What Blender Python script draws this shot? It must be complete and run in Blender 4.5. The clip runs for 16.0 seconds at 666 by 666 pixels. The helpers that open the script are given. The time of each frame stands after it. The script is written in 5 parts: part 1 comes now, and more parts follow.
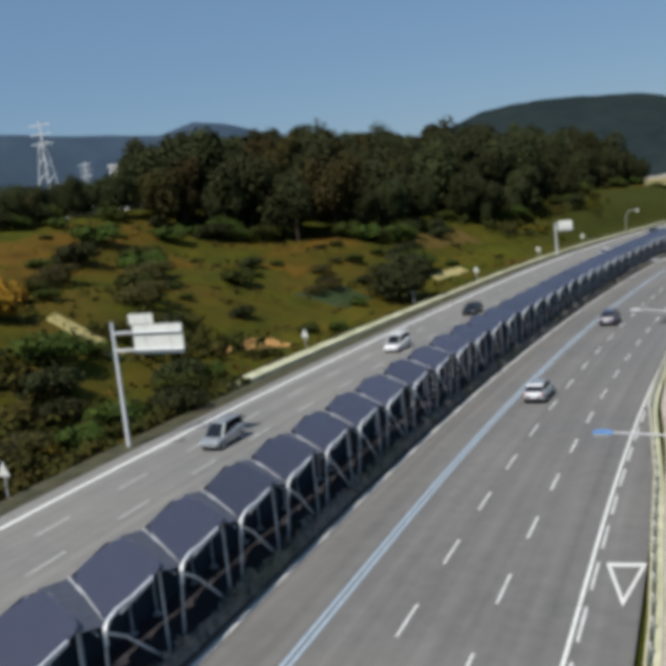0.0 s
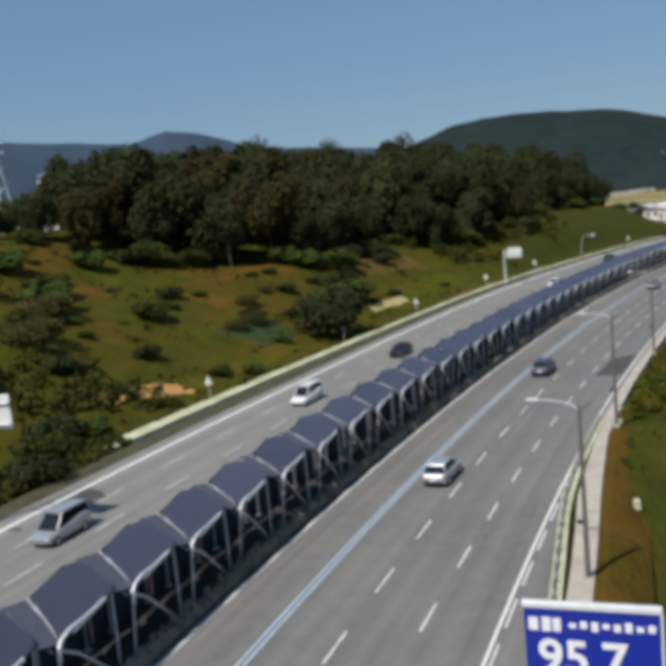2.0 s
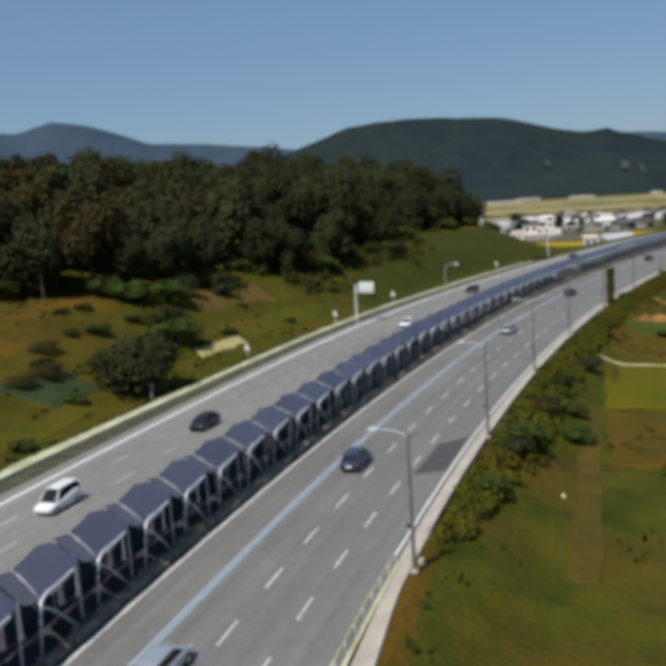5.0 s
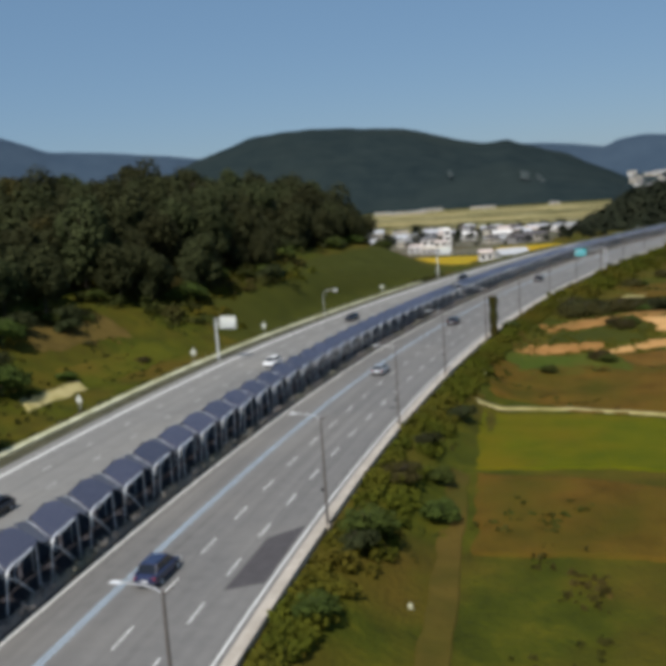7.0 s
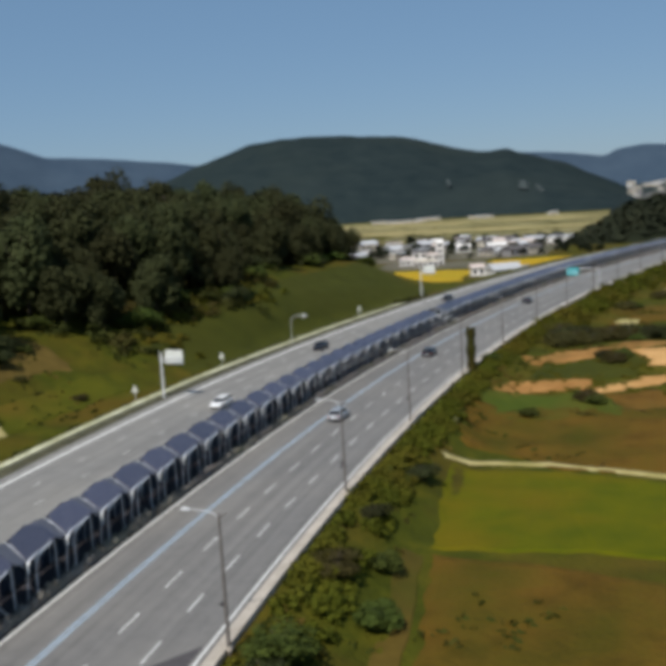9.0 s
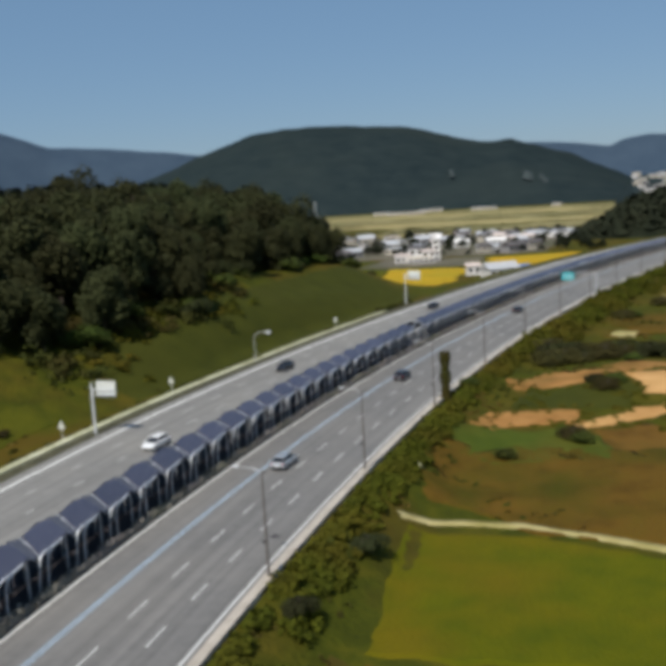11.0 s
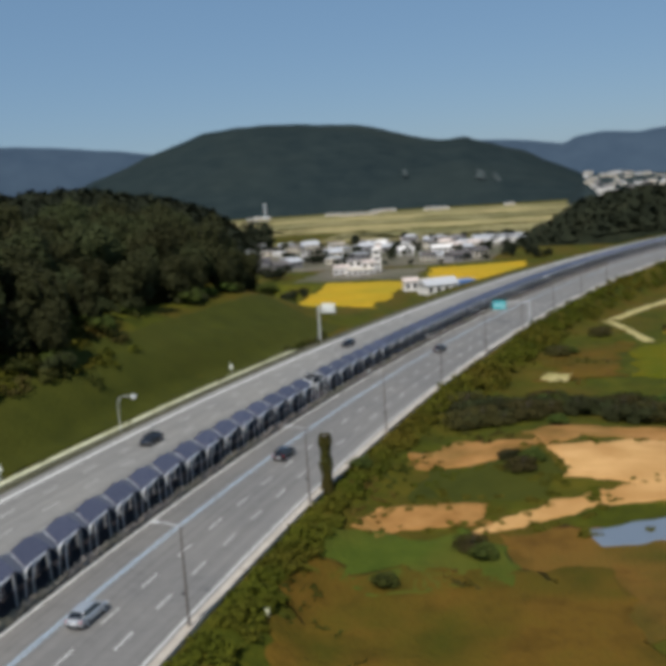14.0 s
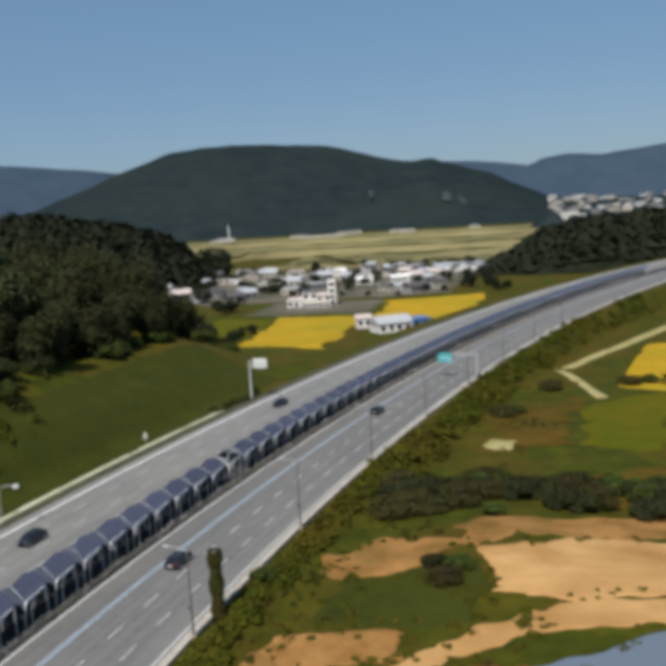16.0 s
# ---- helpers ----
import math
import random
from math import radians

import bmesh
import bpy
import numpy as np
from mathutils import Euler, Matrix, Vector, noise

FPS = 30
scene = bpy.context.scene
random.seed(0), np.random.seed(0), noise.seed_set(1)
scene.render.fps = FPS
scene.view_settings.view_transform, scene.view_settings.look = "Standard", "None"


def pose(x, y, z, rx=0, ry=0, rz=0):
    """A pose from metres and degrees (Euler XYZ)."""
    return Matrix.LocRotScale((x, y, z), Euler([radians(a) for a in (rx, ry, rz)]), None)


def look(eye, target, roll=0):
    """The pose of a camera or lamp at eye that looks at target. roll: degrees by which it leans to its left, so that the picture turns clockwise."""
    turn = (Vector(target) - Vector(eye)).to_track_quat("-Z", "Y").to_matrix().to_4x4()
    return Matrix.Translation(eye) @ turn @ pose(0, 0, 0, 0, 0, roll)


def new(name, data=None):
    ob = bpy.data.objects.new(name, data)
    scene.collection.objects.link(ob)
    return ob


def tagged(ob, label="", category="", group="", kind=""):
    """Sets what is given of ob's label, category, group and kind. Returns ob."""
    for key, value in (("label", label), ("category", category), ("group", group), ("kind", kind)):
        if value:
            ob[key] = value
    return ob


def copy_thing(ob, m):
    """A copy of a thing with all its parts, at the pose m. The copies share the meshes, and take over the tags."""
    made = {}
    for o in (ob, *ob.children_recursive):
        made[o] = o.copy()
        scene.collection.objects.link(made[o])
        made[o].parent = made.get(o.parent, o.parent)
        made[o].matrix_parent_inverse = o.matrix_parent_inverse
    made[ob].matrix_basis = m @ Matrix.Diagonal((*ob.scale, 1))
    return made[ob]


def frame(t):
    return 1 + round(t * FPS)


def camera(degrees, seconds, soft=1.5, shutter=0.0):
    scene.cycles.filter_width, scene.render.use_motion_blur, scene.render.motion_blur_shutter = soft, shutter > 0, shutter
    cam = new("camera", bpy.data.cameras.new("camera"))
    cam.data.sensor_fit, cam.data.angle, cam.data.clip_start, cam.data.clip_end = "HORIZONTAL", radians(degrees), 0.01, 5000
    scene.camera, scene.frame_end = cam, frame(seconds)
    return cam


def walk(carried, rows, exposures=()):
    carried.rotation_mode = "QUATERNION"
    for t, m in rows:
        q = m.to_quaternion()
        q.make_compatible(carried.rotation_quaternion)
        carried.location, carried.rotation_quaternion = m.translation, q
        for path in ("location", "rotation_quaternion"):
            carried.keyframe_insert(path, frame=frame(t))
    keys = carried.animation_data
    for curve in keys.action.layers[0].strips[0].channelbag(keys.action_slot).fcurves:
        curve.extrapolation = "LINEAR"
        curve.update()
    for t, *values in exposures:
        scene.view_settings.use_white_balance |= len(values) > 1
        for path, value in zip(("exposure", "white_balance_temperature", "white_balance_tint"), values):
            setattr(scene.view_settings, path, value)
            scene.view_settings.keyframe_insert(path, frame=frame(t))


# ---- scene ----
cam = camera(40.8, 16.0, soft=6.5)

PATH = [
    (0, (12.593, -32.29, 18.131), (11.81, -30.474, 17.832), -6.1),
    (0.5, (13.274, -29.029, 18.516), (12.489, -27.213, 18.222), -6.0),
    (1, (14.001, -25.628, 18.887), (13.228, -23.807, 18.597), -5.8),
    (1.5, (14.666, -22.309, 19.318), (13.912, -20.478, 19.032), -5.6),
    (2, (15.299, -19.03, 19.83), (14.572, -17.188, 19.548), -5.4),
    (2.5, (15.802, -15.765, 20.507), (15.107, -13.911, 20.224), -4.8),
    (3, (16.475, -12.449, 21.141), (15.813, -10.583, 20.857), -4.5),
    (3.5, (17.116, -9.106, 21.768), (16.492, -7.228, 21.478), -4.0),
    (4, (17.889, -6.02, 22.541), (17.302, -4.131, 22.246), -3.8),
    (6.5, (23.151, 14.026, 25.55), (22.795, 15.971, 25.247), -3.7),
    (7, (24.359, 18.043, 25.982), (24.051, 19.997, 25.686), -3.7),
    (7.5, (25.445, 21.817, 26.459), (25.156, 23.775, 26.172), -3.7),
    (8, (26.338, 25.781, 26.923), (26.044, 27.739, 26.639), -3.6),
    (8.5, (27.349, 29.436, 27.506), (27.05, 31.393, 27.224), -3.4),
    (9, (28.372, 33.481, 27.826), (28.066, 35.438, 27.545), -3.3),
    (11.5, (34.338, 54.066, 31.207), (34.02, 56.017, 30.899), -3.3),
    (12, (35.769, 58.257, 32.071), (35.465, 60.209, 31.759), -3.2),
    (12.5, (37.354, 62.759, 32.922), (37.066, 64.712, 32.606), -3.4),
    (13, (38.951, 67.133, 33.762), (38.683, 69.089, 33.446), -3.4),
    (13.5, (40.782, 71.313, 34.851), (40.531, 73.271, 34.534), -3.6),
    (14, (42.207, 76.053, 35.912), (41.977, 78.015, 35.597), -3.6),
    (14.5, (43.871, 80.349, 37.29), (43.663, 82.314, 36.981), -3.6),
    (15, (45.563, 84.568, 38.684), (45.373, 86.536, 38.382), -3.6),
    (15.5, (47.315, 88.346, 40.186), (47.14, 90.317, 39.895), -3.4),
    (16, (49.061, 92.159, 41.54), (48.9, 94.133, 41.261), -3.3),
]
walk(cam, [(t, look(eye, target, roll)) for t, eye, target, roll in PATH],
     exposures=((0, 0.02, 6620, 9.5), (16, 0.02, 6620, 9.5)))

# ---------------------------------------------------------------- light
SUN_DIR = Vector((-0.20, -0.70, 0.95)).normalized()      # towards the sun
world = bpy.data.worlds.new("world")
scene.world = world
world.use_nodes = True
wn = world.node_tree.nodes
sky = wn.new("ShaderNodeTexSky")
sky.sky_type, sky.sun_disc = "NISHITA", False
sky.sun_elevation = math.asin(SUN_DIR.z)
sky.sun_rotation = math.atan2(SUN_DIR.x, SUN_DIR.y)
sky.air_density, sky.dust_density, sky.ozone_density, sky.altitude = 1.0, 0.6, 2.6, 100
tint = wn.new("ShaderNodeMixRGB")
tint.blend_type = "MULTIPLY"
tint.inputs[0].default_value, tint.inputs[2].default_value = 1.0, (0.96, 0.98, 1.05, 1)
world.node_tree.links.new(sky.outputs[0], tint.inputs[1])
haze = wn.new("ShaderNodeMixRGB")                       # thin even autumn haze over the clear sky
haze.inputs[0].default_value, haze.inputs[2].default_value = 0.5, (2.3, 4.45, 7.2, 1)
world.node_tree.links.new(tint.outputs[0], haze.inputs[1])
world.node_tree.links.new(haze.outputs[0], wn["Background"].inputs[0])
wn["Background"].inputs[1].default_value = 0.072
sun = new("sun", bpy.data.lights.new("sun", "SUN"))
sun.data.energy, sun.data.angle, sun.data.color = 4.6, radians(0.6), (1.0, 0.95, 0.88)
sun.matrix_world = look(SUN_DIR * 100, (0, 0, 0))


# ---------------------------------------------------------------- materials
def ramp_mat(name, stops, scale, rough=0.9, detail=6.0, bump=0.0, bump_scale=None, metal=0.0, second=None, spec=0.3, vary=0.0, stretch=None):
    """A noise-driven colour ramp; second = (colour, scale, amount) lays larger patches over it; vary: per-object brightness."""
    m = bpy.data.materials.new(name)
    m.use_nodes = True
    nt = m.node_tree
    n, link = nt.nodes, nt.links.new
    b = n["Principled BSDF"]
    b.inputs["Roughness"].default_value, b.inputs["Metallic"].default_value = rough, metal
    b.inputs["Specular IOR Level"].default_value = spec
    geo = n.new("ShaderNodeNewGeometry")
    src = geo.outputs["Position"]
    if stretch:
        mp = n.new("ShaderNodeMapping")
        mp.inputs["Scale"].default_value = stretch
        link(src, mp.inputs["Vector"])
        src = mp.outputs["Vector"]
    tex = n.new("ShaderNodeTexNoise")
    tex.inputs["Scale"].default_value, tex.inputs["Detail"].default_value = scale, detail
    tex.inputs["Roughness"].default_value = 0.65
    link(src, tex.inputs["Vector"])
    ramp = n.new("ShaderNodeValToRGB")
    els = ramp.color_ramp.elements
    while len(els) < len(stops):
        els.new(0.5)
    for e, (p, c) in zip(els, stops):
        e.position, e.color = p, (*c, 1)
    link(tex.outputs["Fac"], ramp.inputs[0])
    col = ramp.outputs[0]
    if second:
        c2, s2, amount = second
        t2 = n.new("ShaderNodeTexNoise")
        t2.inputs["Scale"].default_value, t2.inputs["Detail"].default_value = s2, 4.0
        link(geo.outputs["Position"], t2.inputs["Vector"])
        mr = n.new("ShaderNodeMapRange")
        mr.inputs["From Min"].default_value, mr.inputs["From Max"].default_value = 0.42, 0.66
        mr.inputs["To Max"].default_value = amount
        link(t2.outputs["Fac"], mr.inputs["Value"])
        mix = n.new("ShaderNodeMixRGB")
        mix.inputs[2].default_value = (*c2, 1)
        link(mr.outputs[0], mix.inputs[0])
        link(col, mix.inputs[1])
        col = mix.outputs[0]
    if vary:
        info = n.new("ShaderNodeObjectInfo")
        hsv = n.new("ShaderNodeHueSaturation")
        v = n.new("ShaderNodeMapRange")
        v.inputs["To Min"].default_value, v.inputs["To Max"].default_value = 1 - vary, 1 + vary
        link(info.outputs["Random"], v.inputs["Value"])
        link(v.outputs[0], hsv.inputs["Value"])
        h = n.new("ShaderNodeMapRange")
        h.inputs["To Min"].default_value, h.inputs["To Max"].default_value = 0.5 - 0.05 * min(1, vary * 2), 0.5 + 0.03 * min(1, vary * 2)
        link(info.outputs["Random"], h.inputs["Value"])
        link(h.outputs[0], hsv.inputs["Hue"])
        link(col, hsv.inputs["Color"])
        col = hsv.outputs[0]
    link(col, b.inputs["Base Color"])
    if bump:
        bt = n.new("ShaderNodeTexNoise")
        bt.inputs["Scale"].default_value, bt.inputs["Detail"].default_value = bump_scale or scale * 3, 5.0
        link(geo.outputs["Position"], bt.inputs["Vector"])
        bp = n.new("ShaderNodeBump")
        bp.inputs["Strength"].default_value, bp.inputs["Distance"].default_value = min(1.0, bump), 0.3
        link(bt.outputs["Fac"], bp.inputs["Height"])
        link(bp.outputs[0], b.inputs["Normal"])
    return m


def tone(c, k):
    return tuple(min(1.0, v * k) for v in c)


def plain(name, c, rough=0.6, metal=0.0, scale=3.0, spread=0.18, **kw):
    return ramp_mat(name, [(0.3, tone(c, 1 - spread)), (0.7, tone(c, 1 + spread))], scale, rough, metal=metal, **kw)


M_ASPHALT = ramp_mat("asphalt", [(0.25, (0.125, 0.122, 0.118)), (0.75, (0.175, 0.170, 0.163))], 0.9, 0.85, second=((0.20, 0.19, 0.175), 0.07, 0.5), bump=0.15, bump_scale=25, spec=0.35)
M_ASPHALT_L = ramp_mat("pale_asphalt", [(0.25, (0.165, 0.162, 0.155)), (0.75, (0.215, 0.21, 0.20))], 0.7, 0.85, second=((0.24, 0.23, 0.21), 0.06, 0.5), bump=0.15, bump_scale=25, spec=0.35)
M_PATCH = plain("dark_asphalt_patch", (0.07, 0.065, 0.068), 0.9, scale=1.2)
# path and soil are darkened: canopy shade in the colour hides sun through gaps
M_BIKE = plain("shaded_bike_path_asphalt", (0.050, 0.046, 0.052), 0.9, scale=1.0)
M_SOIL = plain("shaded_median_soil", (0.066, 0.056, 0.058), 0.95, scale=1.4, spread=0.35)
M_WHITE_LINE = ramp_mat("white_road_paint", [(0.3, (0.50, 0.50, 0.48)), (0.55, (0.74, 0.74, 0.71))], 4.0, 0.6)
M_WORN_LINE = ramp_mat("worn_white_road_paint", [(0.3, (0.27, 0.27, 0.26)), (0.6, (0.46, 0.46, 0.44))], 2.0, 0.7)
M_BLUE_LINE = ramp_mat("blue_road_paint", [(0.3, (0.26, 0.36, 0.46)), (0.6, (0.38, 0.47, 0.56))], 2.0, 0.6)
M_CONCRETE = ramp_mat("pale_concrete", [(0.3, (0.378, 0.333, 0.279)), (0.7, (0.522, 0.468, 0.405))], 1.5, 0.85, second=((0.315, 0.279, 0.234), 0.4, 0.6), bump=0.2)
M_CONCRETE_Y = ramp_mat("weathered_yellowish_concrete", [(0.3, (0.40, 0.40, 0.27)), (0.7, (0.62, 0.61, 0.43))], 0.9, 0.85, second=((0.30, 0.30, 0.17), 0.25, 0.7), bump=0.2)
M_STEEL = plain("white_painted_steel", (0.62, 0.64, 0.66), 0.35, 0.0, spread=0.10, spec=0.5)
M_GALV = plain("galvanised_steel", (0.52, 0.53, 0.55), 0.45, 0.15, spread=0.15)
M_POLE = plain("brown_grey_steel_pole", (0.15, 0.135, 0.125), 0.5, 0.2, spread=0.15)
M_COVER = plain("dark_slate_plate", (0.105, 0.110, 0.135), 0.5, 0.2, spread=0.2)
M_GUARD = plain("cream_guard_rail", (0.62, 0.58, 0.38), 0.5, 0.1, spread=0.15)
M_DARK = plain("dark_metal", (0.03, 0.03, 0.034), 0.5, 0.3)
M_RUBBER = plain("black_rubber", (0.02, 0.02, 0.02), 0.8)


def solar_mat():
    m = bpy.data.materials.new("solar_cells")
    m.use_nodes = True
    nt = m.node_tree
    n, link = nt.nodes, nt.links.new
    b = n["Principled BSDF"]
    b.inputs["Roughness"].default_value, b.inputs["Specular IOR Level"].default_value = 0.28, 0.5
    tc = n.new("ShaderNodeTexCoord")
    br = n.new("ShaderNodeTexBrick")
    br.offset = 0.0
    for k, v in (("Scale", 1.0), ("Mortar Size", 0.012), ("Brick Width", 0.165), ("Row Height", 0.165)):
        br.inputs[k].default_value = v
    br.inputs["Color1"].default_value = (0.028, 0.031, 0.055, 1)
    br.inputs["Color2"].default_value = (0.033, 0.036, 0.062, 1)
    br.inputs["Mortar"].default_value = (0.10, 0.10, 0.13, 1)
    link(tc.outputs["Object"], br.inputs["Vector"])
    info = n.new("ShaderNodeObjectInfo")
    mr = n.new("ShaderNodeMapRange")
    mr.inputs["To Min"].default_value, mr.inputs["To Max"].default_value = 0.85, 1.2
    link(info.outputs["Random"], mr.inputs["Value"])
    hsv = n.new("ShaderNodeHueSaturation")
    link(mr.outputs[0], hsv.inputs["Value"])
    link(br.outputs["Color"], hsv.inputs["Color"])
    link(hsv.outputs[0], b.inputs["Base Color"])
    return m


M_SOLAR = solar_mat()
M_GRASS = ramp_mat("rough_grass", [(0.25, (0.022, 0.028, 0.003)), (0.5, (0.046, 0.053, 0.004)), (0.75, (0.088, 0.080, 0.006))], 0.22, 0.95, second=((0.088, 0.055, 0.008), 0.065, 0.75), bump=0.9, bump_scale=1.6, spec=0.1)
M_PADDY = ramp_mat("green_rice_paddy", [(0.3, (0.060, 0.073, 0.002)), (0.7, (0.098, 0.098, 0.002))], 0.25, 0.95, second=((0.128, 0.090, 0.004), 0.09, 0.6), bump=0.6, bump_scale=3.0, spec=0.1)
M_VERGEGRASS = ramp_mat("olive_verge_grass", [(0.3, (0.044, 0.052, 0.004)), (0.7, (0.080, 0.080, 0.006))], 0.25, 0.95, second=((0.110, 0.072, 0.010), 0.09, 0.7), bump=0.6, bump_scale=2.0, spec=0.1)
M_GOLD = ramp_mat("golden_rice_paddy", [(0.3, (0.34, 0.215, 0.010)), (0.7, (0.48, 0.30, 0.018))], 0.12, 0.95, second=((0.26, 0.22, 0.016), 0.03, 0.7), bump=0.5, bump_scale=2.0, spec=0.1)
M_WEED = ramp_mat("brown_weeds", [(0.25, (0.054, 0.031, 0.004)), (0.5, (0.108, 0.061, 0.008)), (0.75, (0.096, 0.067, 0.007))], 0.22, 0.95, second=((0.036, 0.043, 0.003), 0.075, 0.8), bump=0.8, bump_scale=1.8, spec=0.1)
M_DIRT = ramp_mat("orange_bare_soil", [(0.3, (0.40, 0.225, 0.080)), (0.7, (0.56, 0.335, 0.140))], 0.12, 0.95, second=((0.28, 0.135, 0.040), 0.08, 0.7), bump=0.5, bump_scale=0.8, spec=0.1, stretch=(1, 2.5, 1))
M_EARTH = ramp_mat("reddish_earth_bank", [(0.3, (0.22, 0.105, 0.028)), (0.7, (0.40, 0.21, 0.072))], 0.25, 0.95, second=((0.080, 0.060, 0.010), 0.11, 0.7), bump=0.8, bump_scale=1.2, spec=0.1)
M_PATHDIRT = ramp_mat("pale_dirt_track", [(0.3, (0.30, 0.25, 0.10)), (0.7, (0.46, 0.40, 0.20))], 0.5, 0.95, second=((0.2, 0.18, 0.05), 0.2, 0.6), spec=0.1)
M_SLOPE = ramp_mat("mown_slope_grass", [(0.25, (0.026, 0.032, 0.004)), (0.75, (0.052, 0.056, 0.007))], 0.22, 0.95, second=((0.042, 0.044, 0.006), 0.05, 0.7), bump=0.7, bump_scale=1.2, spec=0.1)
M_WATER = bpy.data.materials.new("sky_tinted_pond_water")
M_WATER.use_nodes = True
# base colour paled to grey-blue in place of the sky's reflection
M_WATER.node_tree.nodes["Principled BSDF"].inputs["Base Color"].default_value = (0.13, 0.16, 0.20, 1)
M_WATER.node_tree.nodes["Principled BSDF"].inputs["Roughness"].default_value = 0.12
M_LEAF = ramp_mat("oak_foliage", [(0.25, (0.022, 0.026, 0.010)), (0.55, (0.032, 0.037, 0.014)), (0.8, (0.046, 0.047, 0.019))], 0.45, 0.9, spec=0.1, vary=0.28)
M_LEAF_B = ramp_mat("russet_foliage", [(0.25, (0.028, 0.025, 0.009)), (0.6, (0.046, 0.040, 0.012)), (0.8, (0.062, 0.054, 0.015))], 0.45, 0.9, spec=0.1, vary=0.22)
M_SHRUB = ramp_mat("shrub_foliage", [(0.25, (0.020, 0.032, 0.006)), (0.6, (0.045, 0.062, 0.010)), (0.8, (0.08, 0.085, 0.016))], 0.8, 0.9, spec=0.15, vary=0.35)
M_ORANGE = ramp_mat("orange_autumn_foliage", [(0.25, (0.14, 0.07, 0.01)), (0.7, (0.34, 0.19, 0.02))], 0.8, 0.9, spec=0.15)
M_HILL = ramp_mat("hill_woodland", [(0.3, (0.009, 0.012, 0.008)), (0.7, (0.024, 0.028, 0.017))], 0.12, 1.0, bump=1.0, bump_scale=0.3, spec=0.0)
M_RUST = ramp_mat("rust_brown_fallow", [(0.25, (0.066, 0.035, 0.006)), (0.5, (0.130, 0.070, 0.013)), (0.75, (0.116, 0.073, 0.013))], 0.18, 0.95, second=((0.050, 0.048, 0.006), 0.095, 0.9), bump=0.8, bump_scale=1.8, spec=0.1)
M_GREENFIELD = ramp_mat("lush_green_growth", [(0.25, (0.030, 0.050, 0.005)), (0.75, (0.068, 0.088, 0.010))], 0.25, 0.95, second=((0.090, 0.078, 0.012), 0.08, 0.7), bump=0.8, bump_scale=1.4, spec=0.1)
M_FARLEAF = ramp_mat("distant_foliage", [(0.25, (0.009, 0.012, 0.008)), (0.55, (0.020, 0.024, 0.014)), (0.8, (0.034, 0.034, 0.020))], 0.05, 0.95, spec=0.05)
M_VILLAGE = ramp_mat("grey_tan_yard_ground", [(0.3, (0.085, 0.075, 0.058)), (0.7, (0.20, 0.175, 0.135))], 0.06, 0.95, second=((0.055, 0.062, 0.028), 0.03, 0.8), spec=0.1)
M_TOWNRISE = ramp_mat("greyish_green_town_slope", [(0.3, (0.018, 0.028, 0.031)), (0.7, (0.030, 0.042, 0.044))], 0.02, 0.95, spec=0.0)
M_QUARRY = ramp_mat("pale_quarry_rock", [(0.3, (0.035, 0.048, 0.050)), (0.7, (0.085, 0.100, 0.100))], 0.03, 0.95, spec=0.0)
M_DASH = ramp_mat("lane_dash_paint", [(0.3, (0.36, 0.36, 0.35)), (0.55, (0.60, 0.60, 0.58))], 1.2, 0.65)
M_SHRUB_MIX = ramp_mat("mixed_dark_scrub", [(0.25, (0.019, 0.024, 0.006)), (0.55, (0.036, 0.043, 0.009)), (0.8, (0.068, 0.062, 0.014))], 0.25, 0.95, second=((0.060, 0.042, 0.012), 0.09, 0.7), spec=0.1)
M_THICKET = ramp_mat("olive_thicket", [(0.25, (0.032, 0.040, 0.004)), (0.55, (0.058, 0.066, 0.006)), (0.8, (0.095, 0.092, 0.010))], 0.16, 0.95, second=((0.098, 0.066, 0.010), 0.07, 0.55), spec=0.1)
M_HEDGE = ramp_mat("dry_brown_hedge", [(0.25, (0.11, 0.098, 0.094)), (0.55, (0.19, 0.172, 0.158)), (0.8, (0.26, 0.24, 0.20))], 0.8, 0.95, second=((0.14, 0.142, 0.095), 0.12, 0.7), spec=0.1)
M_WORN = ramp_mat("worn_brown_track", [(0.25, (0.058, 0.042, 0.008)), (0.75, (0.110, 0.074, 0.014))], 0.3, 0.95, second=((0.048, 0.048, 0.006), 0.1, 0.8), bump=0.5, spec=0.1)
M_BARK = plain("bark", (0.07, 0.055, 0.042), 0.95, spread=0.35)
# both mountain colours are shifted towards blue to paint in the distance haze
M_MOUNT = ramp_mat("hazed_wooded_mountain", [(0.3, (0.014, 0.023, 0.026)), (0.7, (0.024, 0.035, 0.036))], 0.02, 1.0, second=((0.028, 0.038, 0.036), 0.004, 0.5), bump=1.0, bump_scale=0.05, spec=0.0)
M_MOUNT_HAZE = ramp_mat("far_hazed_mountain", [(0.3, (0.038, 0.060, 0.090)), (0.7, (0.050, 0.075, 0.106))], 0.01, 1.0, spec=0.0)

# navy of the shade behind the canopy posts, put into a material
M_SHADE_SHEET = plain("dark_navy_shade", (0.034, 0.039, 0.055), 0.7, scale=1.0, spread=0.3)
M_BLUE_HEAD = plain("blue_lamp_housing", (0.10, 0.24, 0.50), 0.35)
M_TUFT = ramp_mat("green_weeds", [(0.25, (0.022, 0.032, 0.006)), (0.6, (0.050, 0.058, 0.010)), (0.8, (0.085, 0.075, 0.016))], 0.12, 0.95, second=((0.07, 0.045, 0.014), 0.05, 0.8), spec=0.1)
M_DRYWEED = ramp_mat("dry_weeds", [(0.25, (0.06, 0.042, 0.010)), (0.7, (0.13, 0.09, 0.022))], 0.2, 0.95, spec=0.1)
